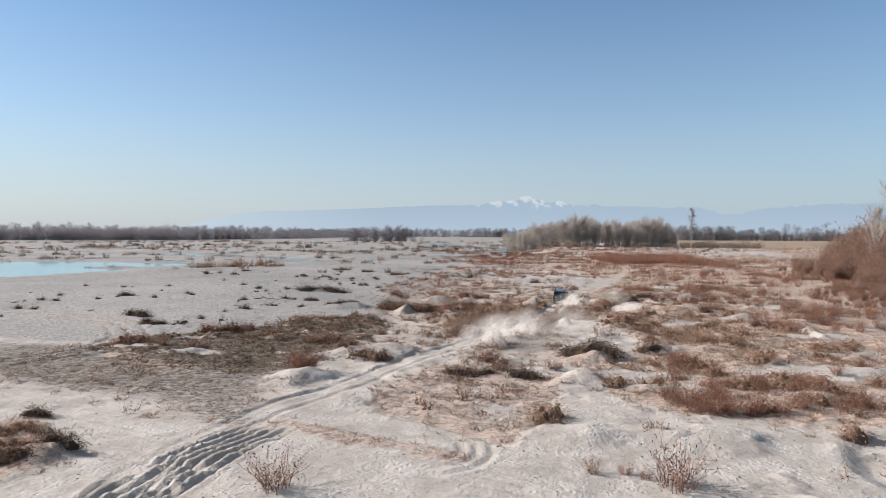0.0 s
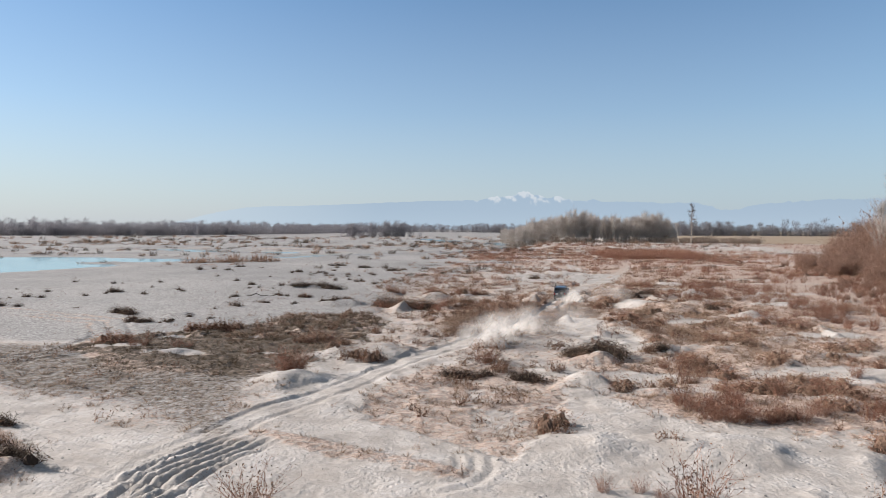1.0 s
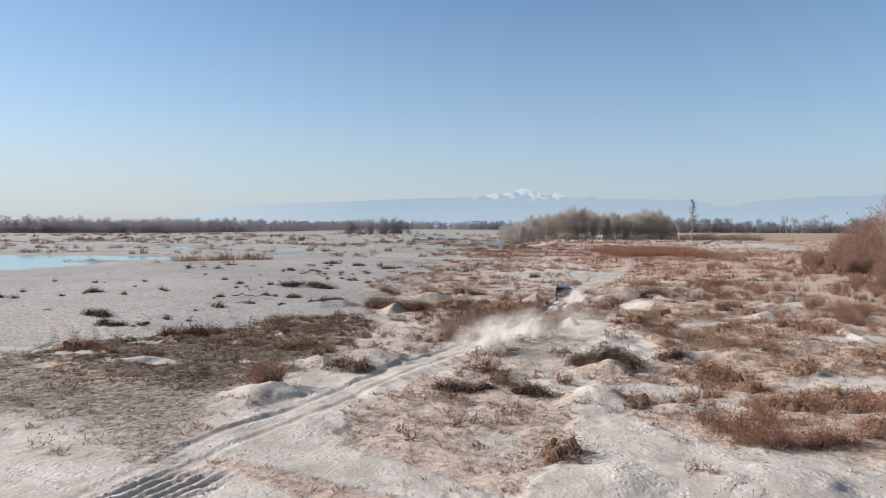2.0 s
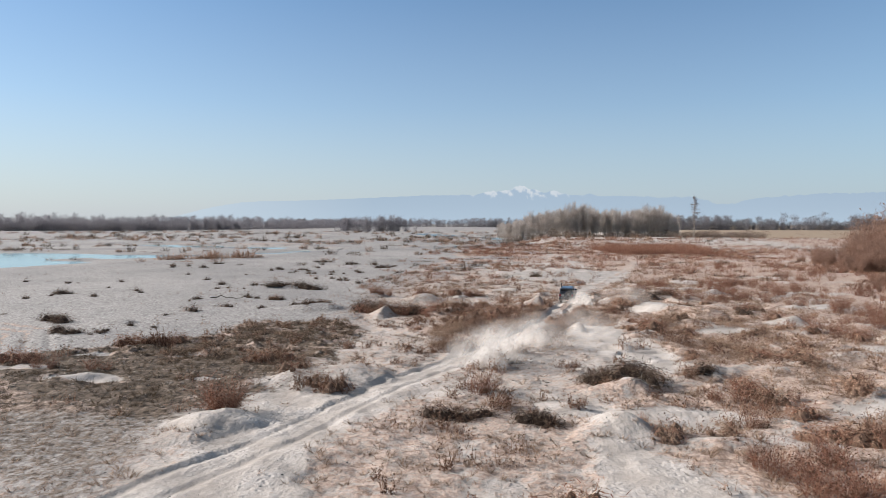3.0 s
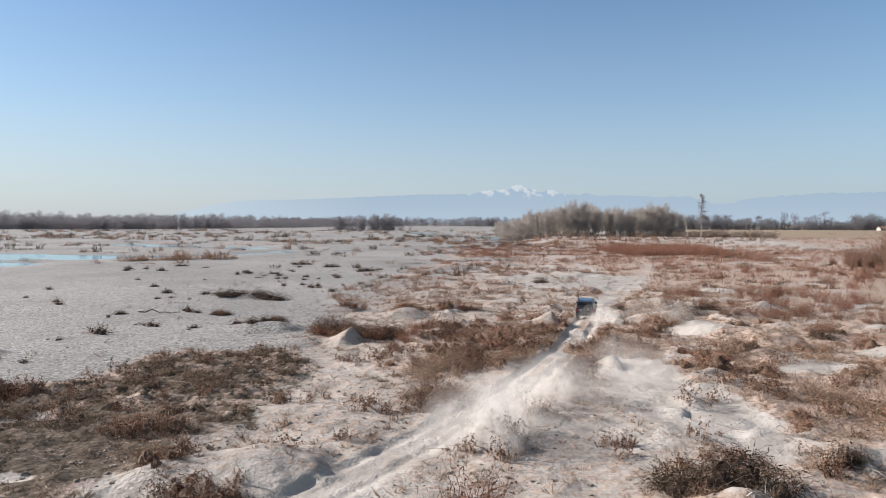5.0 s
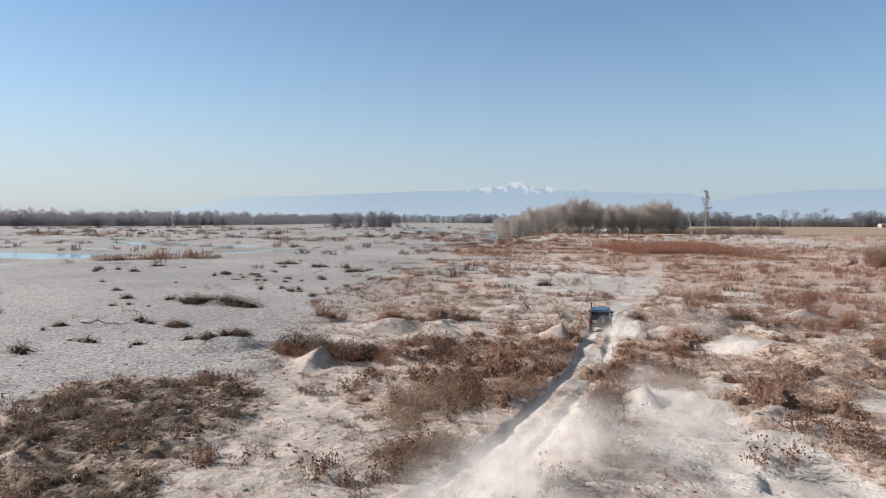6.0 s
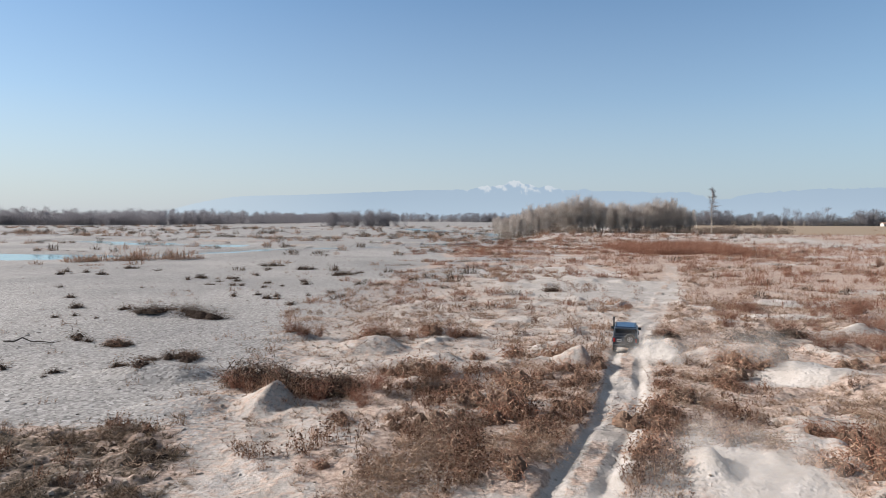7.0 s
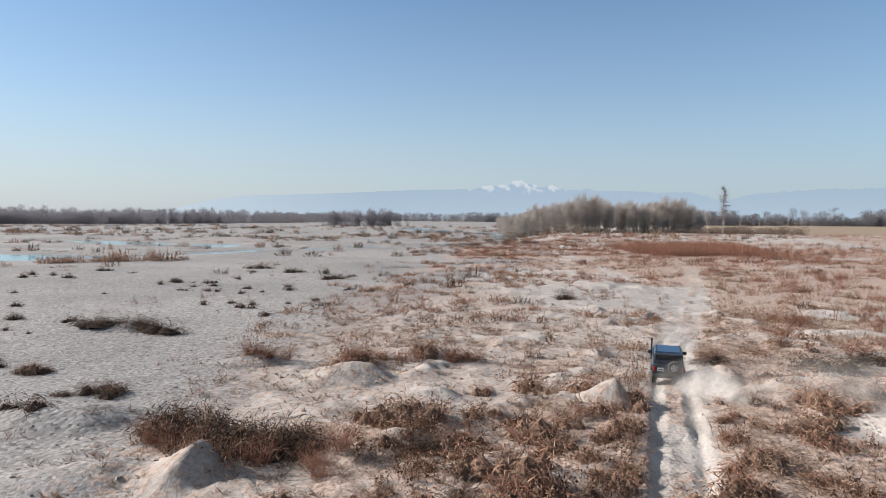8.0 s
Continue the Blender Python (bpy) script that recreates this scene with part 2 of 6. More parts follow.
def polyline(x, y, pts):
    """Distance to a polyline, signed offset to its right, and the arc length along it."""
    best = np.full(x.shape, 1e9)
    off, along, run = np.zeros(x.shape), np.zeros(x.shape), 0.0
    for (ax, ay), (bx, by) in zip(pts[:-1], pts[1:]):
        dx, dy = bx - ax, by - ay
        size = math.hypot(dx, dy)
        t = np.clip(((x - ax) * dx + (y - ay) * dy) / size ** 2, 0, 1)
        px, py = x - ax - t * dx, y - ay - t * dy
        d = np.hypot(px, py)
        near = d < best
        best = np.where(near, d, best)
        off = np.where(near, (px * dy - py * dx) / size, off)
        along = np.where(near, run + t * size, along)
        run += size
    return best, off, along


def inside(x, y, pts):
    """Signed distance to a polygon's edge, positive inside it."""
    d, _, _ = polyline(x, y, pts + pts[:1])
    odd = np.zeros(x.shape, bool)
    for (ax, ay), (bx, by) in zip(pts, pts[1:] + pts[:1]):
        if ay != by:
            cross = ((ay > y) != (by > y)) & (x < (bx - ax) * (y - ay) / (by - ay) + ax)
            odd ^= cross
    return np.where(odd, d, -d)


TRACK = [(-12.5, 26), (-11.4, 31.5), (-9.9, 35.9), (-8.1, 39.2), (-6.3, 43), (-4.9, 46.6), (-3.3, 50), (-0.85, 54.5), (1.5, 58.1), (2.65, 60.4), (3.8, 62.8), (5.5, 66.6), (7.1, 70.4),
         (8.6, 73.6), (9.8, 77.3), (11.6, 83.1), (13.5, 89), (16, 96), (19.6, 103.5), (25, 118), (31, 132), (40, 157), (48, 185)]
SAND_LANE = [(-60, 40), (-38, 38), (-26, 36), (-18, 32), (-10, 28.5), (-2, 26), (6, 22), (16, 18)]
LEFT_LOOP = [(-44, 44), (-31, 46), (-27.5, 51), (-28, 58), (-33, 66), (-44, 71)]
DARK_MAT = [(-29, 52), (-20.5, 44.4), (-12.6, 43.6), (-10.2, 48.5), (-8.8, 52.4), (-8.4, 56), (-8.0, 61), (-7.3, 67), (-9, 71), (-13, 72), (-17.5, 70), (-17.8, 63.5), (-22.5, 60), (-29, 57)]
ISLAND = [(-5.8, 39.8), (-5.2, 35.2), (-3.6, 34), (-0.3, 31.5), (1.4, 29.5), (2.7, 31.8), (4.8, 37), (6.0, 44), (2.5, 48), (-2.4, 47.2), (-4.3, 42.5)]
BRUSH = [(-2.2, 62), (1.6, 60.5), (4.6, 67.5), (6.6, 72.5), (8.4, 78.5), (9.6, 84.5), (2, 83), (-2.4, 80), (-8.6, 79.5), (-9.0, 76.8), (-3, 75), (-3.4, 68)]
RIGHT_SCRUB = [(9, 36.5), (10.5, 34), (20, 33), (16, 27), (15, 22), (60, 20), (90, 60), (120, 140), (110, 250), (30, 230), (27, 140), (20, 112), (15.2, 92), (13.5, 80), (11, 71), (10, 62), (9.5, 53), (6.5, 49), (7, 44)]
RUBBLE = [(-11, 87), (4, 86), (11, 87), (14, 95), (19, 106), (11, 114), (6, 120), (8, 134), (20, 142), (10, 165), (-4, 150), (-8, 125), (-12, 110)]
FLAT_RIGHT = [(10.5, 116), (21, 108), (27, 118), (32, 131), (18, 134), (9, 128)]
MID_SCRUB = [(9, 140), (27, 138), (70, 150), (120, 200), (230, 290), (150, 304), (60, 300), (25, 290), (4, 210), (-2, 160)]
PEBBLE_FLOOR = [(-60, 47), (-28, 41), (-17, 37), (-12.8, 33.2), (-9.6, 32.6), (-11.2, 38), (-12, 47), (-22, 48), (-30, 54), (-60, 56)]
NEAR_LEFT = [(-26, 34), (-20, 33), (-17.4, 31), (-16.6, 28), (-17.4, 24), (-26, 22)]
RED_BRUSH = [(-1.5, 74), (1.8, 70.5), (4.6, 69.5), (6.4, 73), (7.9, 77), (9.0, 81), (9.8, 85), (5.5, 86), (1.0, 85.5), (-1.5, 81)]
BARE_STRIP = [(8.6, 60), (12.5, 59), (13.2, 64), (12.4, 70), (10.8, 71), (10.0, 66)]
MAT_SAND = [(-20.2, 50.6, 2.4, 0.8), (-26.0, 53.4, 2.2, 0.8), (-17.4, 57.4, 1.6, 0.7), (-23.4, 57.0, 1.5, 0.6), (-13.6, 50.8, 1.0, 0.4)]
TAN_GRASS = [(-1.2, 60), (2.0, 58.4), (6.2, 68.4), (5.0, 71.5), (1.0, 71.5), (-1.4, 66)]
BROWN_WEDGE = [(-9.2, 33.4), (-6.5, 31.6), (-3.5, 30.0), (-0.8, 28.7)]
PALE_BARS = [(10.6, 44.2, 3.0, 1.6), (24.5, 45, 6.5, 2.2), (33, 52, 7, 1.6), (20.5, 79.5, 4.4, 1.5), (29.5, 71.6, 2.4, 1.4), (21, 67, 2.6, 1.0), (30, 60, 4, 1.1),
             (38, 82, 4, 1.5), (44, 96, 5, 2.2), (29, 93, 5, 1.4), (36, 110, 6, 2.4), (52, 120, 6, 2.4), (30, 101, 4, 1.4), (11.5, 66.5, 2.0, 3.0), (72, 165, 12, 3), (12.2, 58, 2.5, 5.0)]
FAR_BARS = [(95, 245, 16, 5), (70, 225, 14, 4), (50, 205, 14, 3), (130, 250, 18, 5), (88, 190, 12, 3), (34, 250, 26, 6), (20, 180, 12, 4), (40, 232, 14, 4)]
# x, y, half length, half width, height, turn in degrees
MOUNDS = [(-9.9, 43.3, 2.8, 1.5, 0.55, 60), (-6.0, 51.6, 4.6, 2.3, 0.65, 15), (-9.2, 74.9, 2.6, 1.3, 0.35, 20),
          (-12.6, 80.2, 4.0, 1.8, 0.6, 5), (-2.4, 87.6, 2.6, 1.4, 0.7, 10), (2.7, 53.9, 1.2, 0.8, 0.6, 0), (7.0, 42.4, 1.9, 1.7, 0.7, 30),
          (9.0, 48.3, 2.0, 1.0, 0.65, 0), (4.6, 31.6, 3.4, 1.7, 0.32, 0), (10.4, 31.6, 4.2, 2.0, 0.42, -5), (9.0, 83.2, 1.2, 1.0, 0.85, 0)]
MORE_MOUNDS = [(3.4, 75.6, 1.5, 1.0, 0.6, 0), (29.5, 71.8, 1.9, 1.0, 0.6, 0), (-21, 101, 3.5, 1.2, 0.4, 0), (-20.2, 50.6, 2.4, 0.7, 0.35, 35),
               (0.5, 77.8, 1.3, 0.7, 0.35, 0), (16, 88.4, 1.8, 0.9, 0.55, 0), (10.2, 68.0, 0.9, 1.4, 0.55, 0), (24.8, 44.5, 5.0, 1.6, 0.4, 0), (-17.0, 28.6, 1.8, 1.2, 0.35, 0),
               (-8.4, 90.4, 2.2, 1.2, 0.4, 0), (20.3, 70.2, 2.6, 1.2, 0.45, 0), (26.5, 86.6, 2.4, 1.2, 0.5, 0), (-27.5, 70, 2.0, 1.0, 0.3, 0), (31.5, 93, 3.5, 1.4, 0.5, 10)]
RIDGE = [(17.2, 84.4), (20.2, 79.8), (23.4, 75.2)]
MAIN_POND = [(-300, 96), (-150, 122), (-88, 127.5), (-80, 148), (-72, 171), (-58, 186), (-66, 194), (-92, 198), (-115, 203), (-145, 196), (-200, 178), (-300, 170)]
SPIT = [(-62, 160), (-76, 163), (-92, 171)]
SIDE_STREAM = [(-62, 189), (-46, 212), (-20, 236), (10, 262)]
FAR_CHANNEL = [(-420, 236), (-230, 262), (-150, 286), (-95, 250), (-60, 240)]
FAR_POOL = [(-30, 560), (4, 440), (26, 400), (40, 330), (30, 300)]


def hummock(x, y):
    """Wind-heaped sand: gentle to windward, steep on the lee side."""
    first = np.clip(fbm(x / 3.4, y / 2.4, 61, 3) - 0.5, 0, 1)
    return np.clip(fbm((x - 5.0 * first) / 3.4, y / 2.4, 61, 3) - 0.5, 0, 1)


def zones(x, y):
    """Shares of plant litter, gravel and field soil, and the channel's depth."""
    w1 = fbm(x / 3.1, y / 3.1, 11) - 0.5
    w2 = fbm(x / 11.0, y / 11.0, 23) - 0.5
    w3 = fbm(x / 40.0, y / 40.0, 31) - 0.5
    ragged = 5.0 * w1 + 5.0 * w2
    d, off, along = polyline(x, y, TRACK)
    litter = np.zeros(x.shape)
    litter = np.maximum(litter, 0.92 * smooth(-1.2, 1.2, inside(x, y, DARK_MAT) + 0.55 * ragged))
    litter = np.maximum(litter, 0.60 * smooth(-0.8, 0.8, inside(x, y, ISLAND) + 0.3 * ragged) * smooth(-0.42, 0.05, w1 + 0.25))
    litter = np.maximum(litter, 0.85 * smooth(-1.0, 1.0, inside(x, y, BRUSH) + 0.4 * ragged) * smooth(-0.12, 0.08, w1 + 0.10))
    litter = np.maximum(litter, 0.80 * smooth(-1.5, 1.5, inside(x, y, RIGHT_SCRUB) + 0.6 * ragged) * smooth(-0.14, 0.06, w1 + 0.6 * w2 + 0.13 + 0.12 * smooth(60, 130, y)))
    film = (0.70 + 0.06 * smooth(55, 80, y)) * smooth(-1.5, 1.5, inside(x, y, RIGHT_SCRUB) + 0.6 * ragged) + 0.48 * smooth(-1.0, 1.0, inside(x, y, BRUSH) + 0.4 * ragged)
    specks = 0.43 * smooth(44, 52, y + 0.3 * x) * smooth(-14, -9, x - 0.05 * (y - 60)) * smooth(150, 120, y)
    litter = np.maximum(litter, np.maximum(film, specks))
    litter = np.maximum(litter, 0.40 * smooth(-1.5, 1.5, inside(x, y, PEBBLE_FLOOR) + ragged))
    litter = np.maximum(litter, 0.60 * smooth(-2, 2, inside(x, y, RUBBLE) + ragged) * smooth(-0.02, 0.16, w1 + 0.5 * w2))
    litter = np.maximum(litter, 0.85 * smooth(-6, 6, inside(x, y, MID_SCRUB) + 12 * w2) * smooth(-0.10, 0.08, 0.8 * w2 + 0.6 * w3 + 0.9 * w1 + 0.03))
    litter = np.maximum(litter, 0.55 * smooth(0.06, 0.16, w2 + 0.6 * w3) * smooth(190, 260, y) * smooth(1400, 700, y) * smooth(0.0, 0.1, w1 + 0.05))
    litter = litter * np.where(x > 0, np.maximum(0.55 + 0.45 * smooth(0.17, 0.10, hummock(x, y)), smooth(90, 130, y)), 1.0)
    for cx, cy, rx, ry in PALE_BARS + FAR_BARS + MAT_SAND:
        e = np.hypot((x - cx) / rx, (y - cy) / ry) + 0.9 * w1
        litter = litter * smooth(0.75, 1.25, e)
    litter = litter * smooth(-1.0, 2.0, -inside(x, y, FLAT_RIGHT) + 3 * w1)
    litter = np.maximum(litter, 0.75 * smooth(-0.6, 0.6, inside(x, y, NEAR_LEFT) + 2.0 * w1))
    litter = litter * (1 - 0.75 * smooth(-0.6, 0.8, inside(x, y, BARE_STRIP) + 2.5 * w1))
    lane = smooth(np.where(off < 0, 0.85, 1.0), np.where(off < 0, 1.15, 1.4), d + 0.6 * w1)
    strip = 0.72 * smooth(0.5, 0.25, np.abs(off)) * smooth(36, 44, along) * smooth(-0.1, 0.1, w1)
    litter = np.maximum(litter * np.where(along < 150, lane + (1 - lane) * 0.6 * smooth(72, 84, along), 1.0), strip * (d < 1))
    sides = smooth(38, 42, along) * smooth(66, 60, along) * smooth(-0.30, 0.0, w1 + 0.1)
    litter = np.maximum(litter, sides * np.where(off < 0, 0.85 * smooth(0.85, 1.1, -off) * smooth(3.2, 2.2, -off), 0.6 * smooth(1.2, 1.4, off) * smooth(2.6, 2.0, off)))
    wedge, _, _ = polyline(x, y, BROWN_WEDGE)
    litter = np.maximum(litter, 0.62 * smooth(0.9, 0.3, wedge + 1.2 * w1))
    _, arc, _ = polyline(x, y, LEFT_LOOP)
    for k in (-1.6, -0.2, 1.3):
        litter = np.maximum(litter, 0.62 * np.exp(-((arc - k + w1) / 0.3) ** 2) * smooth(-30, -34, x + 6 * w2))
    gravel = smooth(-3.0, 3.0, -(x + 8.0 - 0.10 * (y - 75) - 22 * smooth(95, 210, y)) + 9 * w2 + 3 * w1) * smooth(50, 57, y + 0.25 * x + 6 + 6 * w2)
    gravel = np.maximum(gravel, 0.62 * smooth(-1.5, 1.5, inside(x, y, PEBBLE_FLOOR) + 2 * w1))
    gravel = np.maximum(gravel, 0.45 * smooth(-3, 3, inside(x, y, FLAT_RIGHT) + 4 * w1))
    sl, _, _ = polyline(x, y, SAND_LANE)
    gravel = gravel * smooth(3.2, 4.6, sl + 1.5 * w1)
    field = smooth(296, 312, y + 6 * w2) * smooth(118, 132, x - 0.10 * (y - 300))
    pond = inside(x, y, MAIN_POND) + 4.0 * w1 + 6 * w2
    spit, _, _ = polyline(x, y, SPIT)
    deep = smooth(-2.0, 6.0, pond) * smooth(2.0, 4.5, spit + 3 * w1)
    for pts, half in ((SIDE_STREAM, 3.2), (FAR_CHANNEL, 5.0), (FAR_POOL, 8.0)):
        dd, _, _ = polyline(x, y, pts)
        deep = np.maximum(deep, smooth(1.35, 0.75, (dd + 14 * w2 + 5 * w1) / half))
    litter = litter * (1 - deep)
    return litter, gravel, field, deep


def damp_share(x, y):
    """Share of dark damp litter: the old matted bed and the gravel floor before it."""
    w = fbm(x / 2.2, y / 1.6, 33) - 0.5
    mat = smooth(-2.4, 2.4, inside(x, y, DARK_MAT) + 7.0 * w)
    back = smooth(55, 60, y + 4 * w)
    floor = smooth(-1.0, 2.0, inside(x, y, PEBBLE_FLOOR) + 3.0 * w)
    for cx, cy, rx, ry in MAT_SAND:
        mat = mat * smooth(0.7, 1.2, np.hypot((x - cx) / rx, (y - cy) / ry) + 1.2 * w)
    return np.maximum(mat * (0.88 - 0.20 * back + 1.1 * (fbm(x / 1.1, y / 0.8, 35) - 0.5)), 0.53 * floor)


def height(x, y, cover=None):
    litter, gravel, field, deep = cover if cover is not None else zones(x, y)
    near = smooth(260, 150, y) * smooth(140, 90, np.abs(x))
    z = 0.30 * (fbm(x / 9.0, y / 9.0, 41) - 0.5)
    rough = 0.25 + 0.75 * np.clip(1 - gravel, 0, 1)
    z = z + near * rough * (0.14 + 0.22 * smooth(33, 42, y)) * (fbm(x / 1.7, y / 1.7, 53, 4) - 0.5)
    d, off, along = polyline(x, y, TRACK)
    side = np.maximum(smooth(5, 12, x - 0.02 * y), 0.75 * smooth(-4, 0, x) * smooth(58, 66, y))
    z = z + near * side * 1.25 * hummock(x, y) * np.where(along < 120, smooth(1.3, 2.6, d), 1.0)
    z = z + near * litter * 0.30 * np.clip(fbm(x / 0.85, y / 0.7, 67, 3) - 0.40, 0, 1)
    mat = smooth(-0.5, 1.0, inside(x, y, DARK_MAT))
    clod = np.clip(fbm(x / 0.62 + 0.25 * y, y / 0.55, 69, 2) - 0.44, 0, 1)
    clod = np.clip(fbm((x - 0.8 * clod) / 0.62 + 0.25 * y, y / 0.55, 69, 2) - 0.44, 0, 1)
    z = z + mat * (0.22 + 0.78 * smooth(54, 59, y)) * 0.62 * clod
    for cx, cy, a, b, h, turn in MOUNDS + MORE_MOUNDS:
        c, s = math.cos(radians(turn)), math.sin(radians(turn))
        dx, dy = x - cx, y - cy
        u, v = (dx * c + dy * s) / a, (-dx * s + dy * c) / b
        u = np.where(u > 0, u * 1.9, u * 0.85)
        wob = 1 + 0.5 * (fbm(x / 1.3, y / 1.3, 71, 3) - 0.5)
        r = np.hypot(u, v) * wob
        z = z + 1.1 * h * np.clip(1 - (r / 1.25) ** 1.5, 0, 1) ** 1.35
    # a wind-sharpened hummock: long gentle windward slope, steep slip face
    v = 0.45 * (x + 6.0) + 0.89 * (y - 75.4)
    u = 0.89 * (x + 6.0) - 0.45 * (y - 75.4) + 0.22 * (fbm(v / 0.9, v * 0 + 3.0, 75, 2) - 0.5)
    side = np.where(u > 0, 1 - u / 0.95, 1 + u / 2.4)
    z = z + 0.98 * np.clip(side, 0, 1) ** np.where(u > 0, 1.0, 1.4) * np.clip(1 - np.where(v < 0, (v / 2.1) ** 2, v / 0.8), 0, 1)
    dr, _, _ = polyline(x, y, RIDGE)
    z = z + 0.75 * np.clip(1 - (dr / 2.1) ** 2, 0, 1) * (0.75 + 0.5 * fbm(x / 2, y / 2, 73, 3))
    # the sunken track with its wheel ruts and the bank along its shaded side
    bank = smooth(34, 40, along) * smooth(66, 56, along)
    rim = 1.12 + 0.5 * (fbm(x / 0.7, y / 0.7, 77, 2) - 0.5)
    cut = smooth(0.0, -0.2, d - rim) * (0.05 * smooth(84, 70, along) + 0.09 * bank * (0.3 + 1.2 * fbm(x / 1.3, y / 1.3, 78, 2)))
    z = z - np.where(along < 120, cut, 0.0)
    levee = np.exp(-((off + 1.8) / 0.4) ** 2) * bank * 0.35 * np.clip(fbm(x / 0.8, y / 0.8, 76, 2) - 0.4, 0, 1)
    z = z + levee
    fade = (0.35 + 0.65 * smooth(82, 72, along)) * smooth(150, 90, along) * smooth(4, 10, along)
    for side_off in (-0.72, 0.72):
        z = z - (0.045 + 0.03 * bank) * fade * np.exp(-((off - side_off) / 0.16) ** 4) + 0.02 * fade * np.exp(-((np.abs(off - side_off) - 0.33) / 0.14) ** 2)
    # deep parallel ruts and a turning circle in the open sand
    u = x - (-11.75 + 0.16 * (y - 24.5) + 0.018 * (y - 24.5) ** 2)
    win = smooth(-2.3, -1.5, u) * smooth(2.1, 1.2, u) * smooth(33.2, 31.0, y + 0.35 * u) * smooth(14, 17, y)
    groove = np.sin(2 * math.pi * (u / 0.54 + 1.5 * (fbm(x / 1.9, y / 2.6, 79, 3) - 0.5)))
    crest = np.clip(groove + 0.15 + 0.8 * (fbm(x / 0.5, y / 0.7, 80, 2) - 0.5), -0.9, 0.7)
    z = z + 0.15 * win * crest * smooth(0.18, 0.42, fbm(x / 1.3, y / 1.8, 82, 2) + 0.12 * smooth(28, 24, y))
    cx, cy = -1.7, 29.7
    rr = np.hypot(x - cx, (y - cy) * 0.8)
    ang = np.arctan2(y - cy, x - cx)
    arc = smooth(2.9, 2.5, rr) * smooth(0.5, 0.8, rr) * smooth(1.4, 0.7, np.abs(ang + 0.5))
    z = z + 0.045 * arc * np.sin(2 * math.pi * rr / 0.62)
    sl, soff, salong = polyline(x, y, SAND_LANE)
    for k in range(6):
        z = z - 0.055 * np.exp(-((soff - (-2.4 + 0.95 * k + 0.35 * math.sin(k * 2.1) + 0.4 * np.sin(salong / 9 + k))) / 0.14) ** 2)
    lp, loff, _ = polyline(x, y, LEFT_LOOP)
    for k in (-1.6, -0.2, 1.3):
        z = z - 0.09 * np.exp(-((loff - k) / 0.24) ** 2) + 0.04 * np.exp(-((np.abs(loff - k) - 0.45) / 0.2) ** 2)
    # hollow beyond the right-hand sand lip
    z = z - 0.35 * smooth(0, 1.3, inside(x, y, [(14.6, 22), (13.8, 28), (15.2, 31), (16.6, 33.2), (22, 32), (40, 30), (40, 20)]))
    z = z - 0.15 * smooth(0, 0.5, inside(x, y, ISLAND) + 0.9 * (fbm(x / 1.2, y / 1.2, 83, 2) - 0.5)) * smooth(41, 38, y)
    z = z - 0.75 * deep
    terrace = smooth(24, 44, x - 0.03 * (y - 300)) * smooth(246, 300, y)
    z = z + terrace * (2.2 - 2.6 * smooth(320, 1000, y))
    z = z - 1.2 * smooth(700, 1700, y)
    return z


def ground_at(x, y):
    return float(height(np.array([float(x)]), np.array([float(y)]))[0])


# ---------------------------------------------------------------- mesh helpers
def mesh_of(name, verts, tris, material, smooth_faces=False):
    verts, tris = np.asarray(verts, np.float32).reshape(-1, 3), np.asarray(tris, np.int32)
    sides = tris.shape[1]
    me = bpy.data.meshes.new(name)
    me.vertices.add(len(verts))
    me.vertices.foreach_set("co", verts.ravel())
    me.loops.add(tris.size)
    me.loops.foreach_set("vertex_index", tris.ravel())
    me.polygons.add(len(tris))
    me.polygons.foreach_set("loop_start", np.arange(0, tris.size, sides, dtype=np.int32))
    me.polygons.foreach_set("loop_total", np.full(len(tris), sides, np.int32))
    me.polygons.foreach_set("use_smooth", np.full(len(tris), smooth_faces, bool))
    me.update()
    me.validate()
    if material is not None:
        me.materials.append(material)
    return me


def part(name, bm, material, parent, label=""):
    me = bpy.data.meshes.new(name)
    bm.to_mesh(me)
    bm.free()
    me.materials.append(material)
    ob = new(name, me)
    ob.parent = parent
    return tagged(ob, label)


def holder(name, m, label, category, group="", kind=""):
    ob = new(name)
    ob.matrix_basis = m
    return tagged(ob, label, category, group, kind)


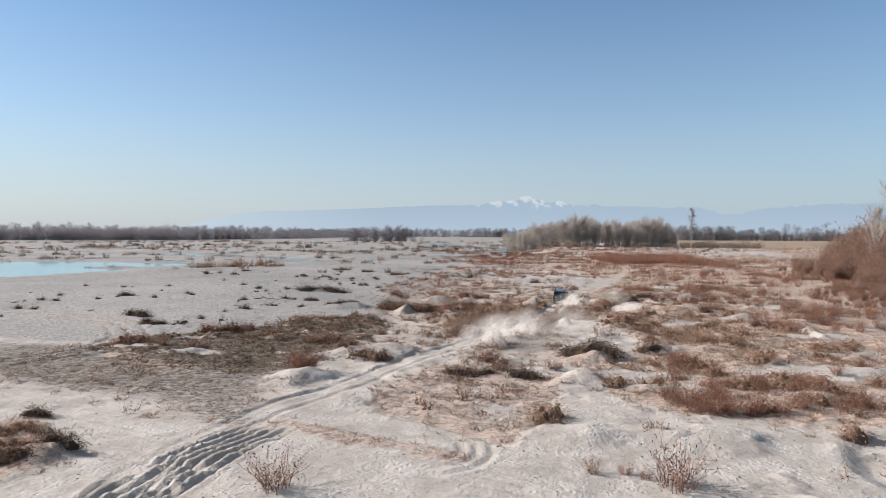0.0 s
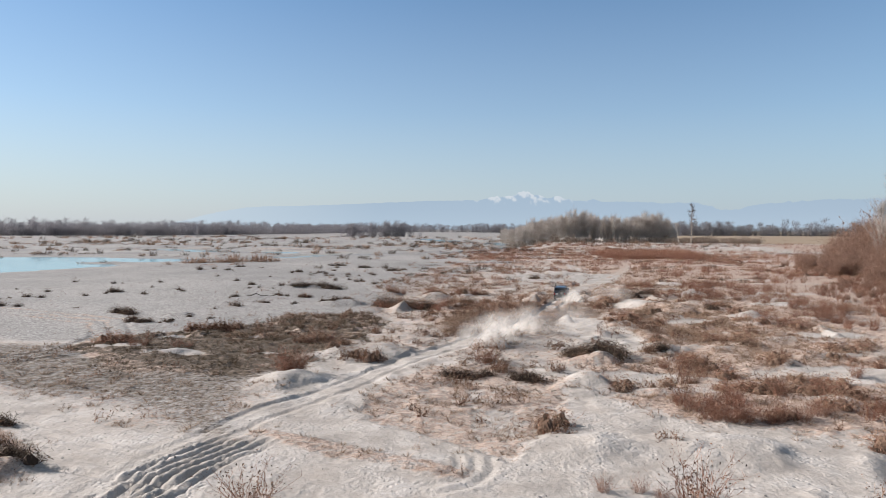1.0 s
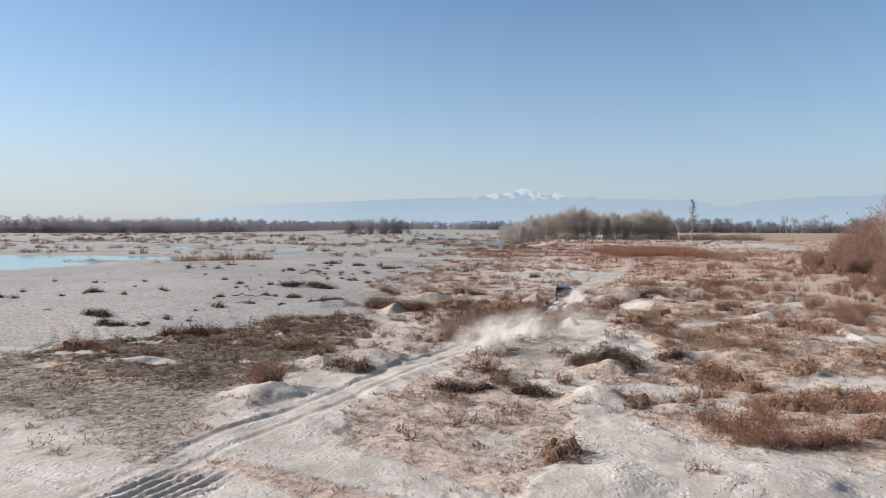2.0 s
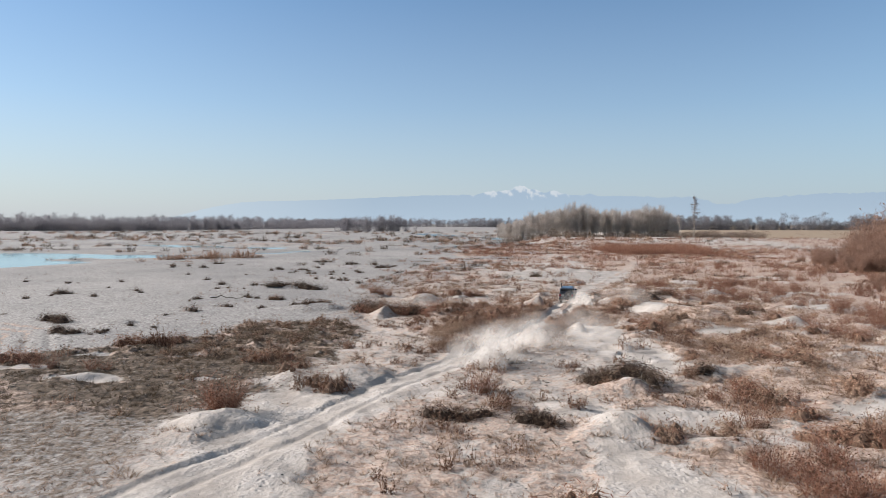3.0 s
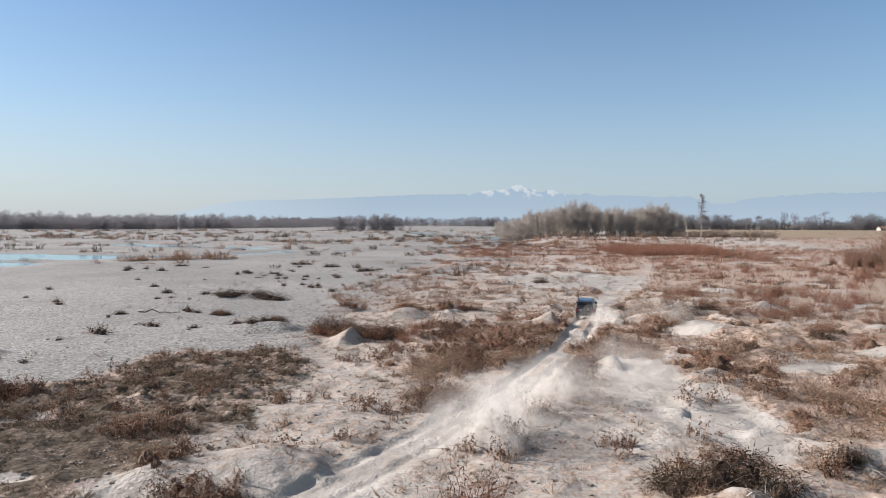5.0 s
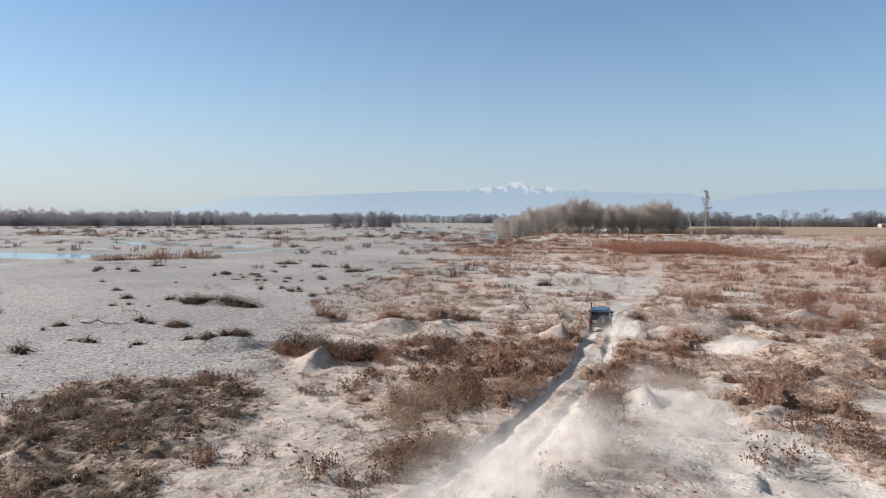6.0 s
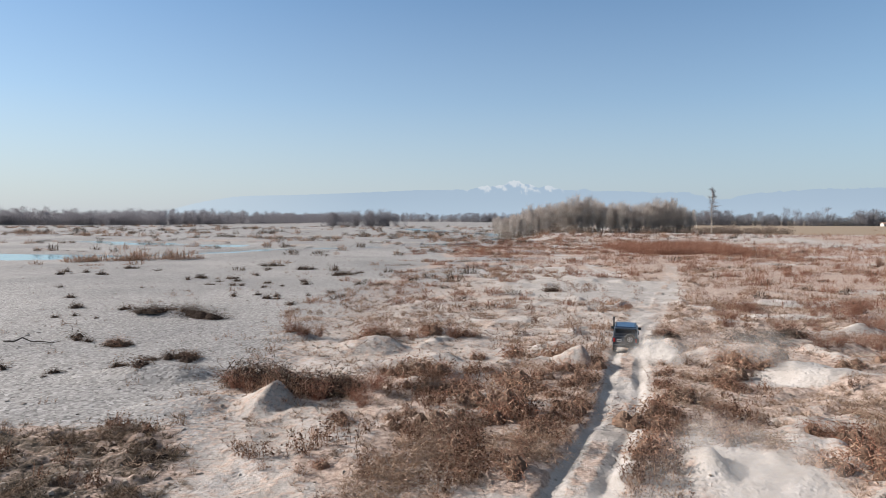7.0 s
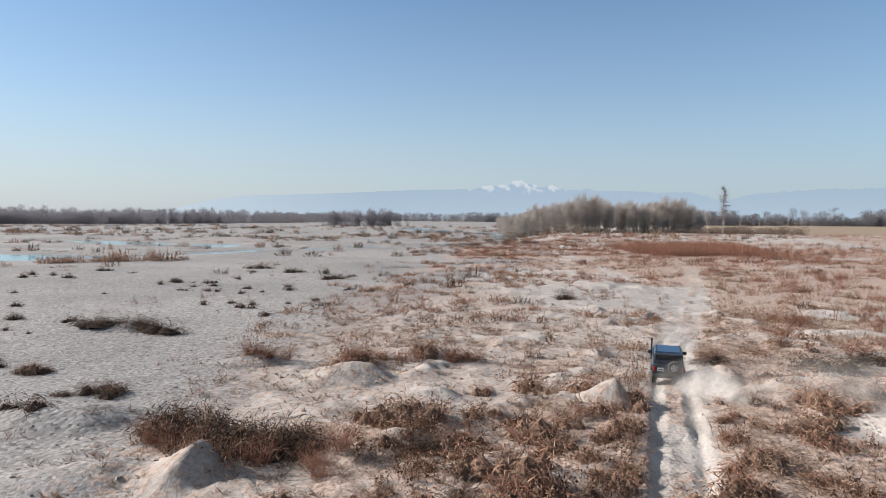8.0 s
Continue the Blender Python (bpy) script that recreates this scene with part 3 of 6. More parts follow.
class Sticks:
    """Collects thin tapering twigs and small curled leaves as triangles."""

    def __init__(self, seed):
        self.r = np.random.RandomState(seed)
        self.v, self.f, self.n = [], [], 0

    def add(self, verts, faces):
        self.v.append(np.asarray(verts, float))
        self.f.append(np.asarray(faces, int) + self.n)
        self.n += len(verts)

    def twig(self, a, b, w0, w1):
        """A three-sided tapering stick."""
        a, b = np.asarray(a, float), np.asarray(b, float)
        d = b - a
        d = d / (np.linalg.norm(d) + 1e-9)
        p = np.cross(d, (0.31, 0.77, 0.55))
        p = p / (np.linalg.norm(p) + 1e-9)
        q = np.cross(d, p)
        ring = [math.cos(k * 2.0944) * p + math.sin(k * 2.0944) * q for k in range(3)]
        self.add([a + w0 * c for c in ring] + [b + w1 * c for c in ring],
                 [(0, 1, 4), (0, 4, 3), (1, 2, 5), (1, 5, 4), (2, 0, 3), (2, 3, 5)])

    def blade(self, a, b, w):
        a, b = np.asarray(a, float), np.asarray(b, float)
        s = self.r.normal(size=3)
        s = np.cross(s, b - a)
        s = s / (np.linalg.norm(s) + 1e-9) * w
        self.add([a - s, a + s, b], [(0, 1, 2)])

    def leaf(self, c, size):
        d, s = self.r.normal(size=3), self.r.normal(size=3)
        d = d / np.linalg.norm(d) * size
        s = np.cross(s, d)
        s = s / (np.linalg.norm(s) + 1e-9) * size * 0.42
        up = np.array((0, 0, size * 0.25))
        self.add([c - d, c + s + up, c + d, c - s + up], [(0, 1, 2), (0, 2, 3)])

    def data(self):
        return np.concatenate(self.v), np.concatenate(self.f)


def weed_proto(seed, tall=0.7, stems=9, leaves=7, spread=0.5, leaf_size=1.0):
    """A dry herb clump: stiff crooked stalks, some broken over, hung with small curled dead leaves."""
    s, g = Sticks(seed), Sticks(seed + 500)
    for _ in range(stems):
        ang, rad = s.r.uniform(0, 6.283), 0.55 * tall * spread * math.sqrt(s.r.rand())
        lean, way = abs(s.r.normal()) * spread * 0.32, s.r.uniform(0, 6.283)
        broken = s.r.rand() < 0.3
        h = tall * s.r.uniform(0.3, 1.0) * (0.6 if broken else 1.0)
        base = np.array((math.cos(ang) * rad, math.sin(ang) * rad, -0.04))
        mid = base + np.array((math.cos(way) * lean * 0.5 * h, math.sin(way) * lean * 0.5 * h, 0.5 * h)) + s.r.normal(size=3) * 0.03 * tall
        rise = s.r.uniform(-0.45, 0.1) if broken else max(0.2, 0.5 - 0.25 * lean)
        out = (lean + 0.8) if broken else lean
        top = mid + np.array((math.cos(way) * out * h, math.sin(way) * out * h, h * rise)) + s.r.normal(size=3) * 0.04 * tall
        s.blade(base, mid, 0.010)
        s.blade(mid, base + (0.012, 0, 0), 0.010)
        s.blade(mid, top, 0.008)
        s.blade(mid, mid + s.r.normal(size=3) * (0.2, 0.2, 0.12) * tall, 0.006)
        for _ in range(leaves):
            t = s.r.uniform(0.0, 1.0)
            p = mid + (top - mid) * t if s.r.rand() < 0.75 else base + (mid - base) * (0.4 + 0.6 * t)
            g.leaf(p + g.r.normal(size=3) * 0.04 * tall, leaf_size * tall * g.r.uniform(0.022, 0.062))
    return s.data(), g.data()


def shrub_proto(seed, tall=1.3, stems=34, spread=0.75, twigs=3, thick=0.011, leafy=1):
    """A bare many-stemmed willow shrub."""
    s, g = Sticks(seed), Sticks(seed + 500)
    for _ in range(stems):
        ang, rad = s.r.uniform(0, 6.283), 0.22 * tall * spread * math.sqrt(s.r.rand())
        way, lean = ang + s.r.normal() * 0.8, abs(s.r.normal()) * 0.55 * spread
        h = tall * s.r.uniform(0.4, 1.0)
        base = np.array((math.cos(ang) * rad, math.sin(ang) * rad, -0.05))
        pts = [base]
        for k in (0.33, 0.66, 1.0):
            pts.append(base + np.array((math.cos(way) * lean * h * k ** 1.4, math.sin(way) * lean * h * k ** 1.4, h * k * (1 - 0.22 * lean * k))) + s.r.normal(size=3) * 0.04 * h)
        for k in range(3):
            s.blade(pts[k], pts[k + 1], thick * (1.1 - 0.28 * k))
            s.blade(pts[k + 1], pts[k], thick * (0.9 - 0.28 * k))
        for _ in range(twigs):
            k = s.r.randint(1, 4)
            t = s.r.rand()
            p = pts[k - 1] * (1 - t) + pts[k] * t
            q = p + np.array((s.r.normal() * 0.12, s.r.normal() * 0.12, s.r.uniform(0.02, 0.18))) * tall * s.r.uniform(0.6, 1.3)
            s.blade(p, q, thick * 0.6)
            if s.r.rand() < leafy:
                g.leaf(q + g.r.normal(size=3) * 0.03 * tall, 0.028 * tall)
    return s.data(), g.data()


def grass_proto(seed, size=0.3, blades=18):
    s = Sticks(seed)
    for _ in range(blades):
        ang = s.r.uniform(0, 6.283)
        r = size * s.r.uniform(0.2, 1.0)
        a = np.array((math.cos(ang), math.sin(ang), 0)) * 0.25 * size * s.r.rand() + (0, 0, -0.03)
        b = a + np.array((math.cos(ang) * r, math.sin(ang) * r, size * s.r.uniform(0.15, 0.9)))
        s.blade(a, b, 0.007 + 0.012 * size)
    return s.data()


def pile_proto(seed, a, b, h, sticks=260, long=0.9):
    """A tangle of flood-borne twigs heaped in a few lobes, and the dark matted grass within it."""
    s, g = Sticks(seed), Sticks(seed + 500)
    lobes = [(s.r.uniform(-0.75, 0.75) * a, s.r.uniform(-0.5, 0.5) * b, s.r.uniform(0.45, 1.0) * h, s.r.uniform(0.3, 0.55)) for _ in range(5)]

    def place(q, share):
        cx, cy, top, wide = lobes[q.randint(0, 5)]
        r = abs(q.normal()) * 0.55
        ang = q.uniform(0, 6.283)
        up = top * max(0.06, 1 - r * r) * q.uniform(0.0, 1.0) ** 0.6
        return np.array((cx + math.cos(ang) * wide * a * r * share, cy + math.sin(ang) * max(wide * b, 0.25) * r * share, up)), ang

    for k in range(sticks):
        c, ang = place(s.r, 1.2)
        d = s.r.normal(size=3) * (1, 0.8, 0.5) + (math.cos(ang) * 0.5, math.sin(ang) * 0.5, 0.15)
        d = d / np.linalg.norm(d) * long * s.r.uniform(0.2, 0.8) * (0.9 if k % 12 == 0 else 0.5)
        d[2] = abs(d[2]) * 0.8
        s.twig(c - d * (1, 1, 0.3), c + d, s.r.uniform(0.004, 0.010 + 0.002 * a), 0.003)
    for _ in range(int(sticks * 2.6)):
        c, ang = place(g.r, 1.0)
        d = np.array((math.cos(ang) * 0.22, math.sin(ang) * 0.22, -0.12)) + g.r.normal(size=3) * 0.12
        g.blade(c * (1, 1, 0.95), c + d, 0.014)
        g.blade(c * (1, 1, 0.8) - d * 0.3, c * (1, 1, 0.6) + d * 0.5, 0.03)
    return s.data(), g.data()


def tangle_proto(seed, wide=0.7, tall=0.55, arcs=210, leaves=120, thick=0.012):
    """A low heap of dead growth: curling stems crossed every way over a few humps, with shrivelled leaves among them."""
    s, g = Sticks(seed), Sticks(seed + 500)
    humps = []
    for _ in range(5):
        rad = s.r.uniform(0.35, 0.8) * wide
        humps.append((s.r.normal() * 0.5 * wide, s.r.normal() * 0.42 * wide, rad, min(tall * s.r.uniform(0.5, 1.0), 1.7 * rad)))

    def place(q):
        cx, cy, rad, top = humps[q.randint(0, 5)]
        r, w = math.sqrt(q.rand()), q.uniform(0, 6.283)
        return np.array((cx + rad * r * math.cos(w), cy + rad * r * math.sin(w), top * (1 - r * r) * q.rand() ** 0.5 - 0.03)), w

    for k in range(arcs):
        q = s if k % 4 else g
        p, w = place(q.r)
        step = q.r.uniform(0.10, 0.26) * (0.6 + 0.6 * wide)
        way = np.array((math.cos(w), math.sin(w), q.r.uniform(-0.1, 1.1))) + q.r.normal(size=3) * 0.8
        for _ in range(3):
            way = way / (np.linalg.norm(way) + 1e-9)
            e = p + way * step
            e[2] = max(e[2], -0.02)
            q.blade(p, e, thick * q.r.uniform(0.6, 1.2))
            p, way = e, way + q.r.normal(size=3) * 0.45 + (0, 0, -0.55)
    for _ in range(leaves):
        p, w = place(g.r)
        g.leaf(p + (0, 0, 0.04), g.r.uniform(0.02, 0.055))
    # solid humps added inside: they stop light and darken the lee side
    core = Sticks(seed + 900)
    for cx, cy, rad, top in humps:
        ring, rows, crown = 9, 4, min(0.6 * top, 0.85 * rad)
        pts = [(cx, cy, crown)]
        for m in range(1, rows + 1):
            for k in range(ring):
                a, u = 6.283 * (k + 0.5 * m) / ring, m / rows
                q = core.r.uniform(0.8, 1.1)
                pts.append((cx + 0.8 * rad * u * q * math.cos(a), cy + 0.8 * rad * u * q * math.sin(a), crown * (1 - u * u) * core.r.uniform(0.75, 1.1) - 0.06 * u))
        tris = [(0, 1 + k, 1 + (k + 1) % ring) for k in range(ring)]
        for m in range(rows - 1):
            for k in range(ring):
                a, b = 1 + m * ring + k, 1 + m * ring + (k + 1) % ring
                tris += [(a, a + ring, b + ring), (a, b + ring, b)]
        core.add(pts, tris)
    return s.data(), g.data(), core.data()


def spread_mesh(name, protos, x, y, size, seed, material, sink=0.0, flat=None):
    """One mesh of many turned and scaled copies of the given pieces, standing on the ground."""
    r = np.random.RandomState(seed)
    z = height(x, y) - sink
    pick = r.randint(0, len(protos), len(x))
    turn = r.uniform(0, 6.283, len(x))
    verts, faces, count = [], [], 0
    for k, (pv, pf) in enumerate(protos):
        idx = np.nonzero(pick == k)[0]
        if not len(idx):
            continue
        c, s, m = np.cos(turn[idx])[:, None], np.sin(turn[idx])[:, None], size[idx][:, None]
        v = np.empty((len(idx), len(pv), 3))
        v[:, :, 0] = (pv[:, 0] * c - pv[:, 1] * s) * m + x[idx][:, None]
        v[:, :, 1] = (pv[:, 0] * s + pv[:, 1] * c) * m + y[idx][:, None]
        v[:, :, 2] = pv[:, 2] * m + z[idx][:, None]
        faces.append((pf[None] + (np.arange(len(idx)) * len(pv))[:, None, None] + count).reshape(-1, 3))
        verts.append(v.reshape(-1, 3))
        count += v.shape[0] * v.shape[1]
    return new(name, mesh_of(name, np.concatenate(verts), np.concatenate(faces), material))


def sprinkle(seed, count, box, chance):
    """Random places in a box, kept by a chance that depends on the place."""
    r = np.random.RandomState(seed)
    x, y = r.uniform(box[0], box[1], count), r.uniform(box[2], box[3], count)
    keep = r.rand(count) < chance(x, y)
    return x[keep], y[keep]


# ---------------------------------------------------------------- ground and water
def steps(bands, outer0, outer1, growth):
    """Grid lines: bands of (from, to, step), then ever wider steps on both sides."""
    mid = [v for a, b, fine in bands for v in np.arange(a, b - 0.01, fine)]
    lo, hi, a, b = [], [], mid[0], mid[-1]
    s = bands[0][2]
    while a > outer0:
        s *= growth
        a -= s
        lo.append(a)
    s = bands[-1][2]
    while b < outer1:
        s *= growth
        b += s
        hi.append(b)
    return np.array(lo[::-1] + mid + hi)


def build_ground():
    xs = steps([(-37, -23, 0.24), (-23, 18, 0.15), (18, 34, 0.22)], -4200, 4200, 1.18)
    ys = steps([(21, 50, 0.14), (50, 112, 0.19)], -200, 4900, 1.075)
    gx, gy = np.meshgrid(xs, ys)
    x, y = gx.ravel(), gy.ravel()
    cover = zones(x, y)
    z = height(x, y, cover)
    nx, ny = len(xs), len(ys)
    i = np.arange(nx * ny).reshape(ny, nx)
    quads = np.stack([i[:-1, :-1], i[:-1, 1:], i[1:, 1:], i[1:, :-1]], -1).reshape(-1, 4)
    me = mesh_of("ground", np.stack([x, y, z], -1), quads, GROUND, True)
    col = me.color_attributes.new("zones", "FLOAT_COLOR", "POINT")
    rgba = np.stack([cover[0], cover[1], cover[2], damp_share(x, y)], -1).astype(np.float32)
    col.data.foreach_set("color", rgba.ravel())
    return tagged(new("ground", me), "pale sandy river bed with gravel, ruts and brown plant litter", "ground", kind="structure")


build_ground()
bm = bmesh.new()
bmesh.ops.create_grid(bm, x_segments=40, y_segments=40, size=0.5)
for v in bm.verts:
    v.co = Vector((-230 + v.co.x * 620, 340 + v.co.y * 520, -0.42))
me = bpy.data.meshes.new("water")
bm.to_mesh(me)
bm.free()
me.materials.append(WATER)
tagged(new("water", me), "shallow milky blue river water between gravel bars", "water", kind="structure")


# ---------------------------------------------------------------- mountains and far woods
def build_mountains():
    m, n, l, p = nodes_of("emissive_hazy_mountain")
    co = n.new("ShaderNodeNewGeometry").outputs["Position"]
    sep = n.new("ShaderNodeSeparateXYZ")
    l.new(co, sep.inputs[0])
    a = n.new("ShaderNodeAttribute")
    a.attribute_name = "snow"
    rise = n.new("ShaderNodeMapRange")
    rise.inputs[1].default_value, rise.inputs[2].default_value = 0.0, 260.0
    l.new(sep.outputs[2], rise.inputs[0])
    # air haze painted into the range: paler towards its foot
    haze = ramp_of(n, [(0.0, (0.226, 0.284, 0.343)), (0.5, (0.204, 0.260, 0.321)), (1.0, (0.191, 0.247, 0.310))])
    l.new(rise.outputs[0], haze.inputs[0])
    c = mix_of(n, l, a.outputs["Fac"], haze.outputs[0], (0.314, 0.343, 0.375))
    # the far left end is blended into the colour of the sky
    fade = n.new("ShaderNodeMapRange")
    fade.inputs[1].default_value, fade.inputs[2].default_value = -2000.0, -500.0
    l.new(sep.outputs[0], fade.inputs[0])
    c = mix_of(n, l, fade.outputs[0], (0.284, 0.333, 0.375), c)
    # the range glows with this colour, unlit by sun or sky
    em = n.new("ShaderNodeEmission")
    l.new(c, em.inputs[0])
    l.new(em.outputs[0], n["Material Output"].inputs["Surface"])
    xs = np.linspace(-2100, 4200, 1400)
    rows = 26
    def bump(at, tall, wide):
        return tall * np.exp(-((xs - at) / wide) ** 2)

    peaky = np.exp(-((xs - 480) / 330) ** 2)
    top = 148 * smooth(-2200, -1300, xs) + 48 * smooth(-1400, 150, xs) - 8 * smooth(600, 1500, xs) + 36 * smooth(2000, 2900, xs)
    top = top + bump(494, 60, 80) + bump(300, 26, 60) + bump(400, 24, 45) + bump(590, 22, 45) + bump(727, 30, 70) + bump(959, 13, 40) - bump(1889, 52, 150)
    ragged = np.abs(fbm(xs / 55.0, xs * 0 + 3, 7, 5) - 0.5) * 2
    top = top + (6 + 22 * peaky + 14 * smooth(900, 1500, xs)) * (0.35 - ragged) + 6 * (fbm(xs / 200.0, xs * 0, 5, 3) - 0.5)
    verts, snow = [], []
    for k in range(rows):
        f = k / (rows - 1)
        jag = fbm(xs / 34.0 + 3 * f, xs * 0 + 7 * f, 9, 4) - 0.5
        verts.append(np.stack([xs, 4500 + 160 * (1 - f) * -1 + 40 * jag, -6 + (top + 6) * f], -1))
        zz = top * f
        snow.append(np.clip((zz - 206 + 150 * jag) / 18, 0, 1) * np.clip(peaky * 1.6, 0, 1))
    verts = np.concatenate(verts)
    i = np.arange(rows * len(xs)).reshape(rows, len(xs))
    quads = np.stack([i[:-1, :-1], i[:-1, 1:], i[1:, 1:], i[1:, :-1]], -1).reshape(-1, 4)
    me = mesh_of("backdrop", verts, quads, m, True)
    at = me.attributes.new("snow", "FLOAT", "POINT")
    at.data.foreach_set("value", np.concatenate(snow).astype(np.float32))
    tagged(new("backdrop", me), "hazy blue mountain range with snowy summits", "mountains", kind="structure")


build_mountains()


def tree_proto(seed, tall=14.0, wide=3.2, limbs=16, twigs=26, low=0.25, thick=0.13):
    """A bare deciduous tree: tapered trunk and limbs, and a crown of fine twigs."""
    s, g = Sticks(seed), Sticks(seed + 900)
    r = s.r
    pts = [np.array((0, 0, -0.2))]
    for k in range(1, 6):
        pts.append(np.array((r.normal() * 0.03 * tall * k / 5, r.normal() * 0.03 * tall * k / 5, tall * 0.94 * k / 5)))
    for k in range(5):
        s.twig(pts[k], pts[k + 1], thick * (1 - 0.18 * k), thick * (0.82 - 0.18 * k))
    for _ in range(limbs):
        t = low + (0.97 - low) * r.rand()
        k = min(int(t * 5), 4)
        p = pts[k] + (pts[k + 1] - pts[k]) * (t * 5 - k)
        ang = r.uniform(0, 6.283)
        reach = wide * (0.55 + 0.6 * math.sin(math.pi * min(1.0, 0.15 + 0.8 * t))) * r.uniform(0.5, 1.0) * (1.0 if t < 0.85 else 0.6)
        lift = reach * (r.uniform(1.0, 2.2) if limbs > 40 else r.uniform(0.7, 1.6))
        q = p + np.array((math.cos(ang) * reach, math.sin(ang) * reach, lift))
        s.twig(p, q, thick * 0.34 * (1.2 - t), 0.02)
        for _ in range(twigs):
            u = r.uniform(0.25, 1.0)
            a = p + (q - p) * u
            b = a + np.array((r.normal() * 0.4, r.normal() * 0.4, r.uniform(0.5, 1.6))) * (0.11 * tall) * r.uniform(0.4, 1.0)
            g.blade(a, b, 0.024)
            for _ in range(3):
                e = a + (b - a) * r.rand()
                g.blade(e, e + np.array((r.normal() * 0.5, r.normal() * 0.5, r.uniform(0.3, 1.2))) * 0.06 * tall, 0.020)
    return s.data(), g.data()


def plant_thing(name, data, mats, m, label, category, group="", names=("stem_tuft", "foliage", "matted_base"), says=("", "", "")):
    """A plant: an empty at its foot with a mesh for each part."""
    ob = holder(name, m, label, category, group)
    for (v, f), material, part_name, note in zip(data, mats, names, says):
        child = new(part_name, mesh_of(part_name, v, f, material))
        child.parent = ob
        tagged(child, note)
    return ob


def set_out(protos, places, seed, sink=0.03, size=(0.8, 1.2)):
    """Copies of built plants at places (x, y) or (x, y, size)."""
    r = random.Random(seed)
    for k, place in enumerate(places):
        s = place[2] if len(place) > 2 else r.uniform(*size)
        src = protos[r.randrange(len(protos))]
        m = pose(place[0], place[1], ground_at(place[0], place[1]) - sink, 0, 0, r.uniform(0, 360))
        ob = copy_thing(src, m)
        ob.scale = (s, s, s * r.uniform(0.85, 1.15))


def drop_protos(protos):
    for p in protos:
        for o in (*p.children_recursive, p):
            bpy.data.objects.remove(o)


HERE = pose(0, 0, 0)
poplars = [plant_thing("poplar_tree", tree_proto(100 + k, 11.4 + 0.6 * k, 2.1 + 0.2 * (k % 3), 62, 9, 0.08), (BARK, GREY_TWIG), HERE,
                       "bare grey poplar in a dense leafless stand", "tree", "poplar stand", ("trunk", "crown")) for k in range(4)]
stand = []
rs = random.Random(4)
for k in range(210):
    u = (k + rs.random()) / 210
    x = 26 + 86 * u + rs.uniform(-3, 3)
    y = 318 + 34 * rs.random() ** 1.3 + 0.16 * (x - 26)
    rise = float(np.interp(u, (0, 0.1, 0.25, 0.42, 0.55, 0.7, 0.78, 0.85, 0.92, 1.0), (0.66, 0.8, 0.93, 1.07, 1.03, 0.9, 0.98, 1.18, 1.0, 0.7)))
    stand.append((x, y, rise * rs.uniform(0.86, 1.0)))
set_out(poplars, stand, 5, 0.2)
drop_protos(poplars)


def far_woods(name, label, protos, line, count, depth, size, seed, material, vary=0.5):
    r = np.random.RandomState(seed)
    t = np.sort(r.rand(count)) * (len(line) - 1)
    k = np.minimum(t.astype(int), len(line) - 2)
    f = t - k
    pts = np.array(line, float)
    p = pts[k] * (1 - f)[:, None] + pts[k + 1] * f[:, None]
    x = p[:, 0] + r.normal(size=count) * depth * 0.3
    y = p[:, 1] + r.rand(count) * depth
    clump = 1 - 0.5 * vary + vary * fbm(t * 9, t * 0, seed, 3)
    ob = spread_mesh(name, protos, x, y, r.uniform(*size, count) * clump, seed, material, 0.3)
    return tagged(ob, label, "trees", kind="stuff")


def joined(data):
    (v0, f0), (v1, f1) = data
    return np.concatenate([v0, v1]), np.concatenate([f0, f1 + len(v0)])


def coarse_tree(seed, tall, wide, count, low=0.0):
    """A far bare tree as a haze of broad twig strokes."""
    s = Sticks(seed)
    s.twig((0, 0, -0.5), (0, 0, tall * 0.8), 0.13, 0.04)
    for _ in range(count):
        t = low + (1 - low) * s.r.rand()
        w = wide * (0.55 + 0.75 * math.sin(math.pi * min(1.0, t * 0.9)))
        ang = s.r.uniform(0, 6.283)
        a = np.array((math.cos(ang), math.sin(ang), 0)) * w * math.sqrt(s.r.rand()) + (0, 0, tall * t * 0.85)
        b = a + np.array((s.r.normal() * 0.08, s.r.normal() * 0.08, s.r.uniform(0.05, 0.2))) * tall
        s.blade(a, b, 0.14)
    return s.data()


far_protos = [coarse_tree(200 + k, 15 + 1.5 * k, 3.2, 165) for k in range(5)]
far_woods("wood_belt", "leafless grey wood along the river bank", far_protos, [(-620, 560), (-420, 590), (-300, 640), (-230, 800), (-215, 1000), (-190, 1300)], 1300, 70, (0.58, 0.86), 301, FAR_HAZE_TWIG)
far_woods("bank_scrub", "low bare scrub along the far river bank", far_protos, [(-600, 545), (-420, 575), (-300, 620), (-240, 770)], 560, 14, (0.4, 0.6), 302, FAR_HAZE_TWIG)
far_woods("island_wood", "leafless grey trees on a gravel island", far_protos, [(-104, 640), (-44, 650)], 80, 24, (0.5, 0.82), 303, FAR_HAZE_TWIG)
far_woods("distant_wood", "distant leafless woods on the horizon", far_protos, [(-420, 1650), (-150, 1550), (40, 1500), (200, 1500)], 460, 60, (0.8, 1.2), 304, FAR_HAZE_TWIG)
far_woods("hedgerow_wood", "dark row of trees beyond the field", far_protos, [(330, 960), (520, 980), (700, 1000), (1000, 1020)], 800, 40, (0.45, 1.0), 305, DARK_FAR_HAZE, 1.3)
far_woods("field_wood", "grey leafless trees beyond the field", far_protos, [(240, 900), (400, 950), (620, 980), (820, 980)], 160, 30, (0.6, 1.15), 306, FAR_HAZE_TWIG, 1.3)
low_protos = [coarse_tree(230 + k, 5.0, 2.4, 130) for k in range(4)]
